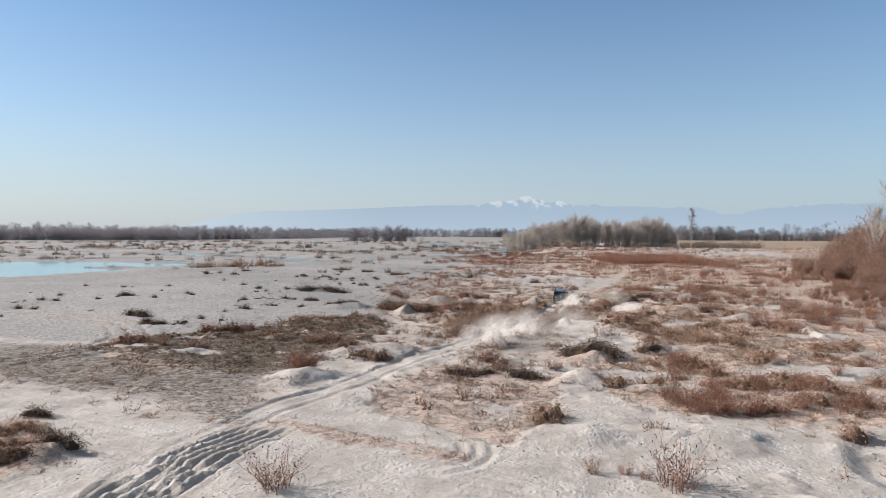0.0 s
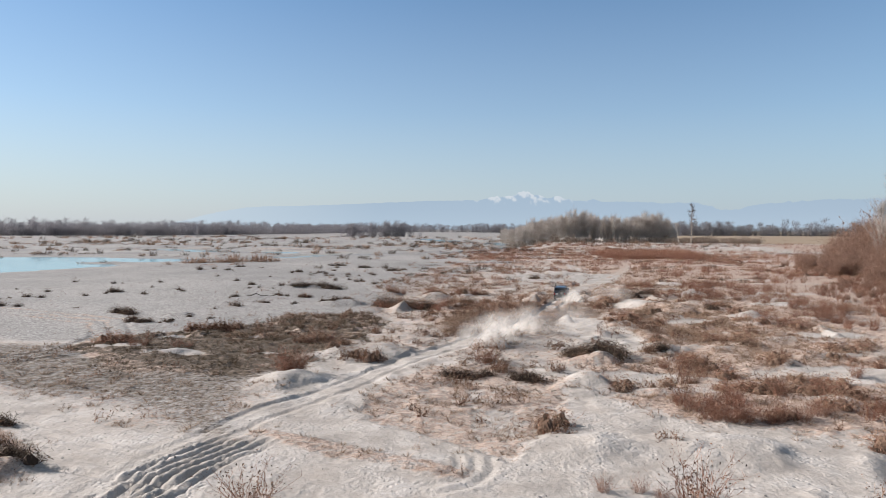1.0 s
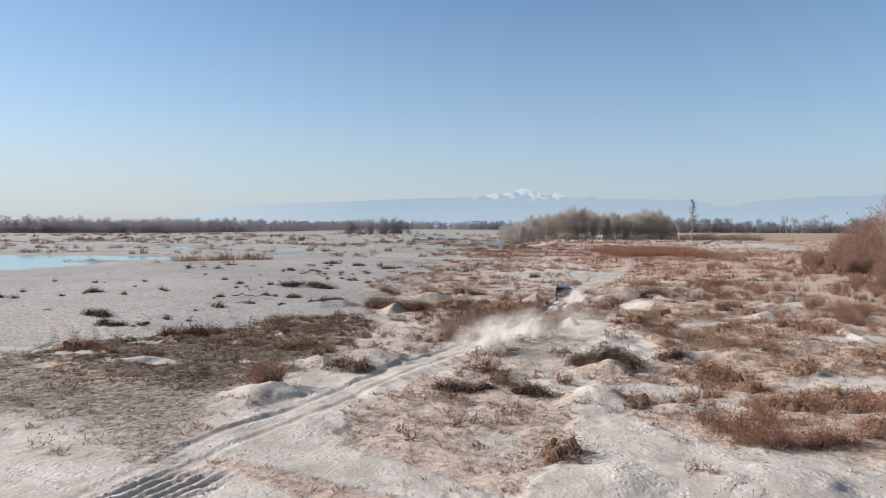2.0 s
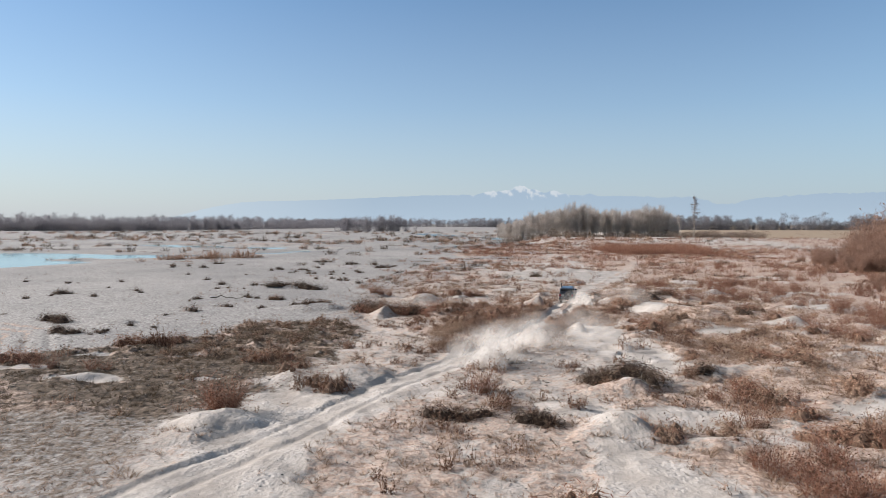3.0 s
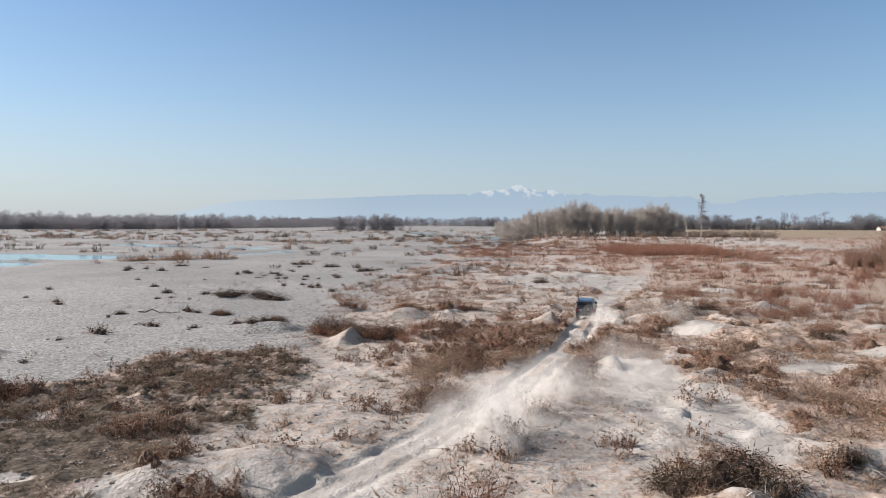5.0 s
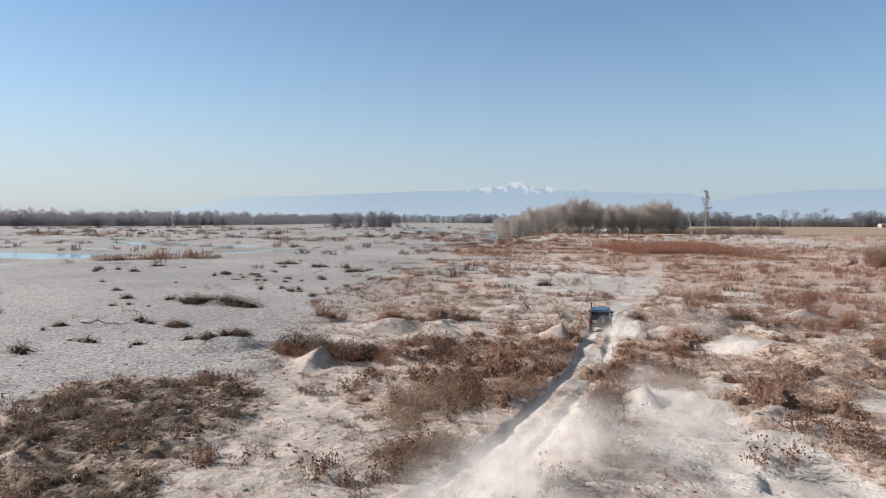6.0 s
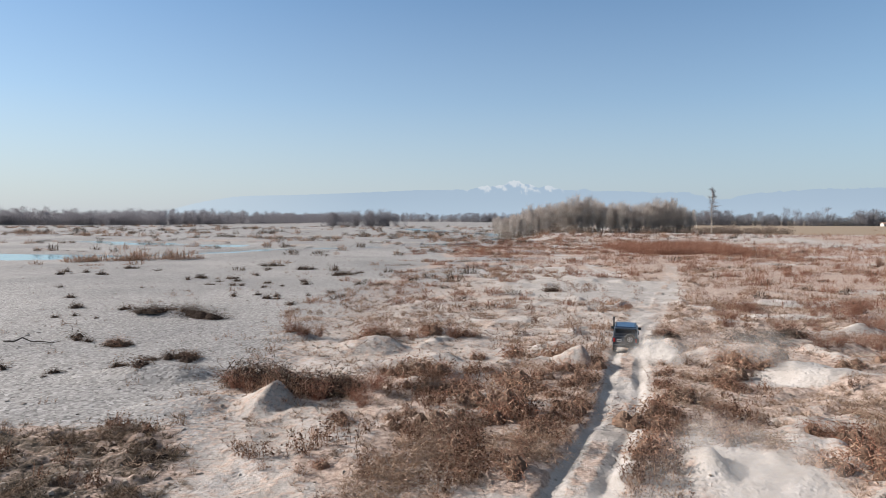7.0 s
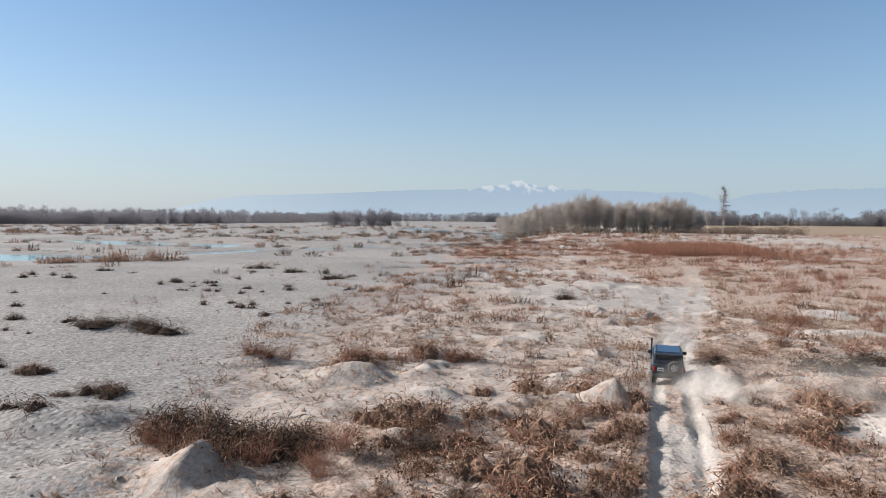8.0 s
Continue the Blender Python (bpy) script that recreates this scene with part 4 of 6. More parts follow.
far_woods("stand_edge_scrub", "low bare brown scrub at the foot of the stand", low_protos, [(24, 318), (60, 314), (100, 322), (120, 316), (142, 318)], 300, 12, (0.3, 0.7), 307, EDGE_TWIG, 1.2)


# ---------------------------------------------------------------- far things
def gable_house(x, y, turn, size, wall, roof):
    ob = holder("farmhouse", pose(x, y, ground_at(x, y), 0, 0, turn), "distant pale farmhouse with a tiled gable roof", "house", "farmhouses")
    a, b, h = size
    bm = bmesh.new()
    pts = [(-a, -b, -0.5), (a, -b, -0.5), (a, b, -0.5), (-a, b, -0.5), (-a, -b, h), (a, -b, h), (a, b, h), (-a, b, h), (-a, 0, h + 0.55 * b), (a, 0, h + 0.55 * b)]
    v = [bm.verts.new(p) for p in pts]
    for f in ((0, 1, 5, 4), (1, 2, 6, 9, 5), (2, 3, 7, 6), (3, 0, 4, 8, 7)):
        bm.faces.new([v[i] for i in f])
    part("wall", bm, wall, ob)
    bm = bmesh.new()
    e = 0.6
    top = h + 0.55 * b
    for s in (-1, 1):
        q = [(-a - e, s * (b + e), h - 0.35), (a + e, s * (b + e), h - 0.35), (a + e, 0, top + 0.05), (-a - e, 0, top + 0.05)]
        lo = [bm.verts.new(p) for p in q]
        hi = [bm.verts.new((p[0], p[1], p[2] + 0.25)) for p in q]
        bm.faces.new(lo)
        bm.faces.new(hi[::-1])
        for i in range(4):
            bm.faces.new((lo[i], lo[(i + 1) % 4], hi[(i + 1) % 4], hi[i]))
    part("roof", bm, roof, ob)
    for i in range(3):
        bm = bmesh.new()
        bmesh.ops.create_cube(bm, size=1)
        for vv in bm.verts:
            vv.co = Vector((-0.6 * a + 0.6 * a * i + vv.co.x * 1.2, -b - 0.01 + vv.co.y * 0.1, h * 0.55 + vv.co.z * 1.5))
        part("window", bm, WINDOW_DARK, ob)


WINDOW_DARK = plain_material("dark_window", (0.015, 0.019, 0.022), (0.030, 0.034, 0.038), 1.0, 0.15)
PLASTER = plain_material("pale_plaster", (0.330, 0.315, 0.292), (0.405, 0.390, 0.360), 0.6, 0.9)
TILES = plain_material("clay_roof_tiles", (0.225, 0.128, 0.090), (0.315, 0.195, 0.143), 1.2, 0.85)
gable_house(612, 948, 8, (7, 3.5, 3.6), PLASTER, TILES)
gable_house(640, 956, -12, (5, 3, 3.2), PLASTER, TILES)
gable_house(668, 950, 4, (9, 3.5, 3), PLASTER, TILES)

# the dead conifer and the broken birch stem at the end of the poplar stand
sn, sg = Sticks(77), Sticks(78)
levels = [0, 4.0, 8.0, 12.0, 15.6, 18.4]
axis = [np.array((0.18 * math.sin(k * 1.7), 0.1 * math.cos(k), z)) for k, z in enumerate(levels)]
for k in range(5):
    sn.twig(axis[k], axis[k + 1], 0.34 - 0.06 * k, 0.28 - 0.055 * k)
for k in range(64):
    t = sn.r.uniform(0.2, 1.0)
    j = min(int(t * 5), 4)
    p = axis[j] + (axis[j + 1] - axis[j]) * (t * 5 - j)
    ang, reach = sn.r.uniform(0, 6.283), sn.r.uniform(1.4, 4.6) * (1.2 - t)
    q = p + np.array((math.cos(ang) * reach, math.sin(ang) * reach, sn.r.uniform(-0.25, 0.5) * reach))
    sn.twig(p, q, 0.13, 0.05)
    for _ in range(10):
        u = sn.r.uniform(0.3, 1.0)
        sg.blade(p + (q - p) * u, p + (q - p) * u + sn.r.normal(size=3) * 0.85, 0.05)
plant_thing("dead_conifer_tree", (sn.data(), sg.data()), (DEAD_WOOD, FAR_HAZE_TWIG), pose(111.5, 315, ground_at(111.5, 315)),
            "tall dead conifer with short bare horizontal branches", "tree", "", ("trunk", "branch_spray"))
bs, bg = Sticks(81), Sticks(82)
bs.twig((0, 0, -0.2), (-0.7, 0, 4.4), 0.14, 0.11)
bs.twig((-0.7, 0, 4.4), (-1.9, 0.2, 9.2), 0.11, 0.07)
bs.twig((-1.9, 0.2, 9.2), (-1.3, 0.2, 10.2), 0.08, 0.04)
for _ in range(150):
    t = bg.r.uniform(0.3, 1.0)
    p = np.array((-0.7, 0, 4.4)) + np.array((-1.2, 0.2, 4.8)) * t
    bg.blade(p, p + bg.r.normal(size=3) * 0.7, 0.04)
plant_thing("birch_tree", (bs.data(), bg.data()), (PALE_BARK, GREY_TWIG), pose(105.5, 314, ground_at(105.5, 314)),
            "leaning bare birch with a white broken stem", "tree", "", ("trunk", "twig_spray"))

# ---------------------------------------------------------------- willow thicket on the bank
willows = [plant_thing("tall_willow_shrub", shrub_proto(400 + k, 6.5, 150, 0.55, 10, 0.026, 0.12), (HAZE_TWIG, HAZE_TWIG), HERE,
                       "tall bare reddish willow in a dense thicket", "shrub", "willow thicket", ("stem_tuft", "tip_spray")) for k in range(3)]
rs = random.Random(9)
thick = []
for k in range(130):
    t = rs.random()
    y = 96 + 70 * t
    x = 61 + 0.30 * (y - 96) + 34 * rs.random() ** 1.1
    thick.append((x, y, (0.36 + 1.45 * min(1.0, (x - 60 - 0.30 * (y - 96)) / 14)) * rs.uniform(0.75, 1.1)))
for k in range(50):
    y = 100 + 66 * rs.random()
    thick.append((57 + 0.30 * (y - 96) + 12 * rs.random(), y, rs.uniform(0.13, 0.3)))
for k in range(60):
    y = 84 + 22 * rs.random()
    x = 46 + 0.35 * (y - 84) + 20 * rs.random()
    thick.append((x, y, (0.1 + 0.014 * (x - 46)) * rs.uniform(0.8, 1.25)))
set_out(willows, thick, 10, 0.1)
drop_protos(willows)
bank_trees = [plant_thing("bank_tree", tree_proto(140, 14.0, 3.4, 60, 16, 0.2, 0.17), (BARK, GREY_TWIG), HERE,
                          "tall bare tree rising behind the willow thicket", "tree", "bank trees", ("trunk", "crown"))]
set_out(bank_trees, [(82, 133, 0.85), (90.5, 137, 1.32), (94, 141, 1.4), (95, 128, 1.2)], 11, 0.1)
drop_protos(bank_trees)

# ---------------------------------------------------------------- shrubs that stand out
red = [plant_thing("willow_shrub", shrub_proto(420 + k, 1.3, 62, 1.15, 6, 0.009, 0.7), (RED_TWIG, LEAF), HERE,
                   "bare reddish willow shrub growing from the sand", "shrub", "willow shrubs") for k in range(4)]
RED_PLACES = [(-7.1, 25.3, 1.4), (-10.5, 44.6, 1.8), (-10.9, 44.9, 1.5), (-10.2, 44.3, 1.2), (1.2, 48.4, 1.6), (1.9, 48.9, 0.8), (6.9, 25.9, 1.5), (-8.9, 90.4, 1.15), (-8.0, 89.9, 1.1),
              (-7.2, 90.8, 0.9), (-3.6, 90.4, 1.25), (-3.0, 91.0, 0.9), (0.0, 90.9, 1.0), (1.9, 90.6, 1.0), (-1.0, 91.6, 0.7), (3.2, 90.9, 0.75),
              (-24.4, 53.2, 0.8), (-23.4, 53.0, 0.7), (-20.9, 52.7, 0.75), (-20.2, 52.9, 0.7), (12.2, 38.0, 1.1)]
set_out(red, RED_PLACES, 12, 0.02)
# brush that thickens towards the bank
bank_brush = []
while len(bank_brush) < 210:
    y = 62 + 95 * rs.random() ** 1.3
    x = y * (0.36 + 0.36 * rs.random() ** 0.8)
    if math.sin(0.31 * x + 0.9) * math.sin(0.23 * y + 0.06 * x) + 0.9 * (x / y - 0.36) / 0.3 > rs.uniform(0.0, 0.7):
        bank_brush.append((x, y, rs.uniform(0.7, 1.5)))
set_out(red, bank_brush, 21, 0.02)
MORE_RED = [(4.2, 27.2, 0.55), (5.4, 27.2, 0.5), (6.0, 26.7, 0.5), (11.8, 36.2, 1.1), (12.8, 35.8, 1.1), (14.0, 35.4, 1.15), (15.4, 35.7, 1.0), (18.6, 35.9, 1.1),
            (19.8, 36.6, 1.1), (10.9, 37.4, 1.0), (16.6, 36.4, 0.9), (27.5, 77.8, 1.2), (27.0, 86.5, 1.0), (28.6, 87.4, 1.1), (30.2, 88.4, 1.2), (23.0, 96.0, 1.1),
            (16.2, 91.4, 0.9), (17.0, 92.2, 1.0), (24.5, 99.2, 1.2), (28, 104, 1.3), (-0.4, 113.2, 0.95), (8.0, 43.0, 0.5)]
set_out(red, MORE_RED, 13, 0.02)
rb = random.Random(21)
set_out(red, [(10.6 + 10.5 * (k + rb.random()) / 26, 35.2 + 5.0 * rb.random() ** 1.5 + 0.05 * k, rb.uniform(0.4, 1.4)) for k in range(8)], 22, 0.02)
set_out(red, [(10.5 + 16 * rb.random(), 38.5 + 9 * rb.random(), rb.uniform(0.4, 1.1)) for k in range(12)], 23, 0.02)
set_out(red, [(24 + 16 * rb.random(), 84 + 24 * rb.random(), rb.uniform(0.7, 1.5)) for k in range(40)], 24, 0.02)
drop_protos(red)

dark = [plant_thing("dark_thicket_shrub", tangle_proto(440 + k, 0.8, 1.15, 480, 60, 0.014), (DARK_TWIG, LEAF, DARK_SHADE_CORE), HERE,
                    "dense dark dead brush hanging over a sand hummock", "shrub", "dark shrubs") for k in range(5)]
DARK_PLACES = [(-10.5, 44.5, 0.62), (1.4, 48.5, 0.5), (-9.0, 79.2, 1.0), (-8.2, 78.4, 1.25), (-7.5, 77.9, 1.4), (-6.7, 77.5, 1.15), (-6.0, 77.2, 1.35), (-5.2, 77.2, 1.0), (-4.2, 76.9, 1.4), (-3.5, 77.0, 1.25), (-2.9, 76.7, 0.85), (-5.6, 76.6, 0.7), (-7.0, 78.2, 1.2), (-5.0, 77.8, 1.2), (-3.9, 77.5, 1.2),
               (-13.9, 84.3, 0.8), (-13.0, 84.0, 0.7), (-15.3, 83.6, 0.5), (-19.2, 88.0, 0.75), (-20.0, 88.3, 0.7), (-23.1, 90.1, 0.5), (-28.1, 87.8, 0.6), (-1.3, 80.6, 0.6),
               (13.6, 120, 1.1), (-1.0, 44.4, 0.75), (0.2, 44.1, 0.7), (1.2, 44.2, 0.75), (2.9, 44.0, 0.6), (4.0, 43.8, 0.55), (-33.5, 70.5, 1.1), (-35.0, 71.5, 1.0), (-29.3, 65, 0.9),
               (-30.3, 65.4, 0.8), (27.4, 77.0, 1.1), (3.4, 55.4, 0.6), (6.5, 74.5, 0.6), (4.6, 80.0, 0.7), (-31.2, 104.5, 0.7)]
set_out(dark, DARK_PLACES, 14, 0.05)
fuzz = [plant_thing("willow_shrub", shrub_proto(450 + k, 1.1, 70, 1.2, 8, 0.008, 0.1), (RED_TWIG, RED_TWIG), HERE,
                    "fine red-brown willow whips beside dark brush", "shrub", "willow whips") for k in range(2)]
set_out(fuzz, [(-9.3, 78.5, 1.0), (-8.6, 77.6, 1.0), (-8.0, 77.1, 0.8), (-4.4, 75.8, 1.2), (-2.6, 75.6, 1.0), (-1.9, 76.4, 1.3), (-2.2, 74.6, 0.9)], 26, 0.03)
drop_protos(fuzz)
tufts = [plant_thing("dead_tuft", tangle_proto(455 + k, 0.32, 0.36, 90, 16, 0.012), (DARK_TWIG, LEAF, DARK_SHADE_CORE), HERE,
                     "small dark dead tuft standing on open gravel", "tuft", "gravel tufts") for k in range(4)]
px, py = sprinkle(654, 900, (-62, -9, 58, 150), lambda x, y: smooth(2, 8, -x - 8 + 0.12 * (y - 60)) * smooth(0.46, 0.62, fbm(x / 9, y / 6, 103, 2)) * (1 - zones(x, y)[3]) * 0.42)
set_out(tufts, [(float(a), float(c)) for a, c in zip(px, py)][:100], 37, 0.02, (0.4, 2.0))
drop_protos(tufts)
drop_protos(dark)

# ---------------------------------------------------------------- flood-borne brush piles and driftwood
def brush_pile(x, y, a, b, h, seed, turn=0.0, label="tangled pile of dark flood-borne twigs and grass", sticks=260):
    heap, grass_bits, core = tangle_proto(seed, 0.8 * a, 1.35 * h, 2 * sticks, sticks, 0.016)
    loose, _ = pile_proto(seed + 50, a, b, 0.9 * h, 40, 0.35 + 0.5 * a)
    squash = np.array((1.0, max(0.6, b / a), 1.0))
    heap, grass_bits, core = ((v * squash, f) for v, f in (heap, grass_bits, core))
    plant_thing("brush_pile", (heap, grass_bits, core, loose), (DARK_TWIG, DARK_TWIG, DARK_SHADE_CORE, STALK), pose(x, y, ground_at(x, y) - 0.05, 0, 0, turn),
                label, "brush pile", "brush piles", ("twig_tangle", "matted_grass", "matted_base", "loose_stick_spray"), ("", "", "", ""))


brush_pile(8.0, 50.1, 1.2, 0.9, 1.0, 461, 0, sticks=420)
brush_pile(9.6, 49.7, 1.7, 1.0, 1.1, 462, 0, sticks=520)
brush_pile(13.9, 51.9, 0.85, 0.7, 1.35, 463, 30, "uprooted dark bush with splayed pale roots", 200)
brush_pile(-18.8, 100.6, 2.6, 1.0, 1.0, 464, 0, "heap of dark driftwood sticks on the gravel", 420)
brush_pile(-22.4, 100.9, 2.2, 0.7, 0.5, 465, 5)
brush_pile(-17.0, 29.1, 0.95, 0.7, 0.5, 466)
brush_pile(-18.2, 28.0, 1.3, 0.8, 0.35, 467)
brush_pile(-21.1, 34.0, 0.85, 0.6, 0.45, 468)
brush_pile(3.6, 43.4, 1.2, 0.7, 0.5, 469)
brush_pile(-26.9, 155.6, 1.9, 0.9, 0.7, 470)
brush_pile(-12.7, 139.2, 1.9, 0.9, 0.6, 471)
brush_pile(-30.9, 134, 0.9, 0.6, 0.5, 472)
brush_pile(15.9, 91.0, 1.2, 0.8, 0.8, 473)
brush_pile(21.5, 88.9, 2.2, 0.8, 0.7, 474)
brush_pile(24.6, 89.4, 2.0, 0.8, 0.6, 475)
brush_pile(-20.0, 149, 1.2, 0.7, 0.6, 476)
brush_pile(0.8, 77.0, 0.7, 0.6, 0.6, 477)
brush_pile(-46, 92.5, 1.2, 0.8, 0.6, 478)


def fallen_branch(x, y, turn, length, thick, material, seed, label):
    """A crooked limb lying on the ground with a few side twigs."""
    s, g = Sticks(seed), Sticks(seed + 500)
    n = 6
    c, k = math.cos(radians(turn)), math.sin(radians(turn))
    pts = []
    for i in range(n + 1):
        u = (i / n - 0.5) * length
        px, py = x + u * c + s.r.normal() * 0.05, y + u * k + s.r.normal() * 0.05
        pts.append(np.array((px, py, ground_at(px, py) + thick * 0.7 + 0.08 * abs(s.r.normal()))))
    for i in range(n):
        s.twig(pts[i], pts[i + 1], thick * (1 - 0.1 * i), thick * (0.9 - 0.1 * i))
        for _ in range(2):
            g.twig(pts[i], pts[i] + g.r.normal(size=3) * (0.35, 0.35, 0.12) + (0, 0, 0.15), thick * 0.3, thick * 0.1)
    plant_thing("fallen_branch", (s.data(), g.data()), (material, material), HERE, label, "driftwood", "driftwood", ("limb", "side_twig_spray"))


fallen_branch(22.6, 88.0, -18, 6.2, 0.055, PALE_BARK, 481, "long bleached branch lying on the sand")
fallen_branch(25.0, 87.6, -24, 5.2, 0.05, PALE_BARK, 482, "long bleached branch lying on the sand")
fallen_branch(21.2, 87.3, -10, 4.2, 0.045, PALE_BARK, 483, "long bleached branch lying on the sand")
fallen_branch(17.9, 87.7, 2, 1.6, 0.17, DARK_LOG, 484, "short dark driftwood log lying on sand")
fallen_branch(-25.2, 88.6, 3, 3.6, 0.06, DARK_LOG, 485, "thin dark driftwood limb lying on gravel")
fallen_branch(26.5, 83.5, -30, 3.0, 0.05, PALE_BARK, 486, "long bleached branch lying on the sand")
fallen_branch(14.8, 51.0, -35, 2.4, 0.03, PALE_BARK, 487, "thin bleached root lying beside a bush")
fallen_branch(9.6, 48.3, 12, 2.0, 0.03, PALE_BARK, 488, "thin bleached branch lying on a sand mound")


# ---------------------------------------------------------------- countless dry plants
def cover_at(x, y):
    return zones(x, y)[0]


def off_track(x, y):
    d, off, along = polyline(x, y, TRACK)
    return np.where(along < 150, smooth(1.05, 1.5, d), 1.0)


def weed_chance(x, y):
    c = cover_at(x, y)
    patch = 0.65 * fbm(x / 2.3, y / 2.3, 91, 3) + 0.35 * fbm(x / 7.0, y / 5.0, 90, 2)
    tuft = 0.05 + 2.6 * smooth(0.52, 0.60, fbm(x / 1.05, y / 1.05, 92, 2))
    right = smooth(7, 14, x - 0.03 * (y - 50))
    rubble = smooth(-2, 2, inside(x, y, RUBBLE)) * 0.8
    brushy = smooth(-1, 1, inside(x, y, BRUSH)) * (0.06 + 0.30 * c) * smooth(0.40, 0.56, patch)
    d, off, along = polyline(x, y, TRACK)
    banks = smooth(1.3, 1.6, d) * smooth(3.0, 2.0, d) * smooth(30, 36, along) * smooth(74, 68, along) * np.where(off < 0, 0.85, 0.40) * smooth(0.36, 0.5, patch)
    open_mat = 1 - 0.85 * smooth(0, 1, inside(x, y, DARK_MAT))
    spread = (c * (0.22 + 0.32 * right) + rubble + 0.025 + 0.07 * right) * open_mat * 1.5 * smooth(0.46, 0.58, patch)
    return np.clip((spread + brushy + banks) * tuft * off_track(x, y) * smooth(24, 26, y), 0, 1)


tangles = [plant_thing("tangled_weed", tangle_proto(480 + k, 0.50 + 0.05 * k, 0.75 + 0.07 * k, 190, 110, 0.014), ((STALK, LEAF, TANGLE_CORE), (RED_TWIG, STALK, TANGLE_CORE), (STRAW, RED_TWIG, TANGLE_CORE), (STALK, RED_TWIG, TANGLE_CORE))[k % 4], HERE,
                       "tangled heap of fallen dry brown weed stalks", "weed", "tangled weeds") for k in range(8)]


def heaps(seed, count, box, chance, most, order_seed, size):
    px, py = sprinkle(seed, count, box, chance)
    d, off, _ = polyline(px, py, TRACK)
    clear = d > np.where(off < 0, 1.45, 1.7)
    set_out(tangles, [(float(a), float(c)) for a, c in zip(px[clear], py[clear])][:most], order_seed, 0.04, size)


heaps(651, 420, (-2, 10, 69, 87), lambda x, y: smooth(-0.6, 0.6, inside(x, y, RED_BRUSH)) * smooth(0.47, 0.54, fbm(x / 1.7, y / 1.7, 99, 2)), 38, 27, (0.5, 1.5))
heaps(655, 500, (-3, 8, 56, 74), lambda x, y: smooth(-0.5, 0.5, inside(x, y, BRUSH)) * smooth(0.48, 0.60, fbm(x / 1.6, y / 1.6, 99, 2)) * 0.4, 14, 38, (0.45, 1.0))
heaps(656, 900, (0, 14, 57, 84), lambda x, y: smooth(2.9, 2.2, polyline(x, y, TRACK)[0]) * smooth(68, 72, y) * np.where(polyline(x, y, TRACK)[1] < 0, 1.0, smooth(64, 68, y) * 0.7), 34, 39, (0.45, 1.0))
heaps(652, 1500, (6, 30, 36, 84), lambda x, y: smooth(-0.5, 0.5, inside(x, y, RIGHT_SCRUB)) * smooth(0.52, 0.60, fbm(x / 2.2, y / 2.2, 101, 2)) * smooth(0.2, 0.5, cover_at(x, y)) * 0.5, 130, 28, (0.5, 1.4))
heaps(658, 60, (16, 23, 24, 33), lambda x, y: 0.3 + 0 * x, 16, 41, (0.6, 1.2))
heaps(657, 160, (-22, -16.5, 24, 33), lambda x, y: smooth(-0.4, 0.4, inside(x, y, NEAR_LEFT)) * 0.4, 22, 40, (0.5, 1.0))
set_out(tangles, [(-22.4, 60.6), (-21.2, 60.7), (-20.1, 60.7), (-19.0, 60.5), (-12.1, 55.8), (-11.2, 55.6), (-8.6, 51.9), (-7.2, 49.3), (-6.2, 49.0), (3.4, 33.9), (-27.2, 55.4), (-25.8, 55.2),
                  (-3.4, 90.9), (-2.6, 90.5), (-3.9, 90.0), (0.8, 91.4), (-8.4, 90.6), (2.4, 91.2), (-1.8, 91.8), (-13.4, 84.2), (-19.6, 88.2), (9.5, 72.6), (9.9, 71.4), (9.2, 70.2), (8.9, 69.2), (10.3, 73.5)], 29, 0.03, (0.8, 1.5))
drop_protos(tangles)
tussocks = [plant_thing("grass_tussock", tangle_proto(470 + k, 0.5 + 0.08 * k, 0.32, 190, 20, 0.010)[:2], (STRAW, STALK), HERE,
                        "flattened tussock of dry tan grass on sand", "grass", "grass tussocks") for k in range(4)]
px, py = sprinkle(659, 330, (-2, 8, 58, 73), lambda x, y: smooth(-0.4, 0.4, inside(x, y, TAN_GRASS)) * smooth(0.40, 0.54, fbm(x / 1.8, y / 1.8, 104, 2)))
clear = polyline(px, py, TRACK)[0] > 1.35
set_out(tussocks, [(float(a), float(c)) for a, c in zip(px[clear], py[clear])][:80], 42, 0.03, (0.6, 1.4))
px, py = sprinkle(660, 300, (7, 24, 50, 80), lambda x, y: smooth(0.3, 0.6, cover_at(x, y)) * smooth(0.46, 0.56, fbm(x / 2.4, y / 2.4, 105, 2)))
clear = polyline(px, py, TRACK)[0] > 1.8
set_out(tussocks, [(float(a), float(c)) for a, c in zip(px[clear], py[clear])][:80], 43, 0.03, (0.7, 1.6))
drop_protos(tussocks)
olives = [plant_thing("grass_tussock", tangle_proto(475 + k, 0.42 + 0.06 * k, 0.34, 170, 20, 0.011), ((OLIVE, STRAW, TANGLE_CORE), (STRAW, OLIVE, DARK_SHADE_CORE))[k % 2], HERE,
                      "hummocky tussock of olive-brown dead grass", "grass", "olive tussocks") for k in range(4)]
px, py = sprinkle(661, 420, (-19, -7, 55, 72), lambda x, y: smooth(-0.2, 0.6, inside(x, y, DARK_MAT)) * smooth(0.40, 0.52, fbm(x / 1.5, y / 1.5, 106, 2)))
set_out(olives, [(float(a), float(c)) for a, c in zip(px, py)][:110], 44, 0.04, (0.5, 1.2))
drop_protos(olives)
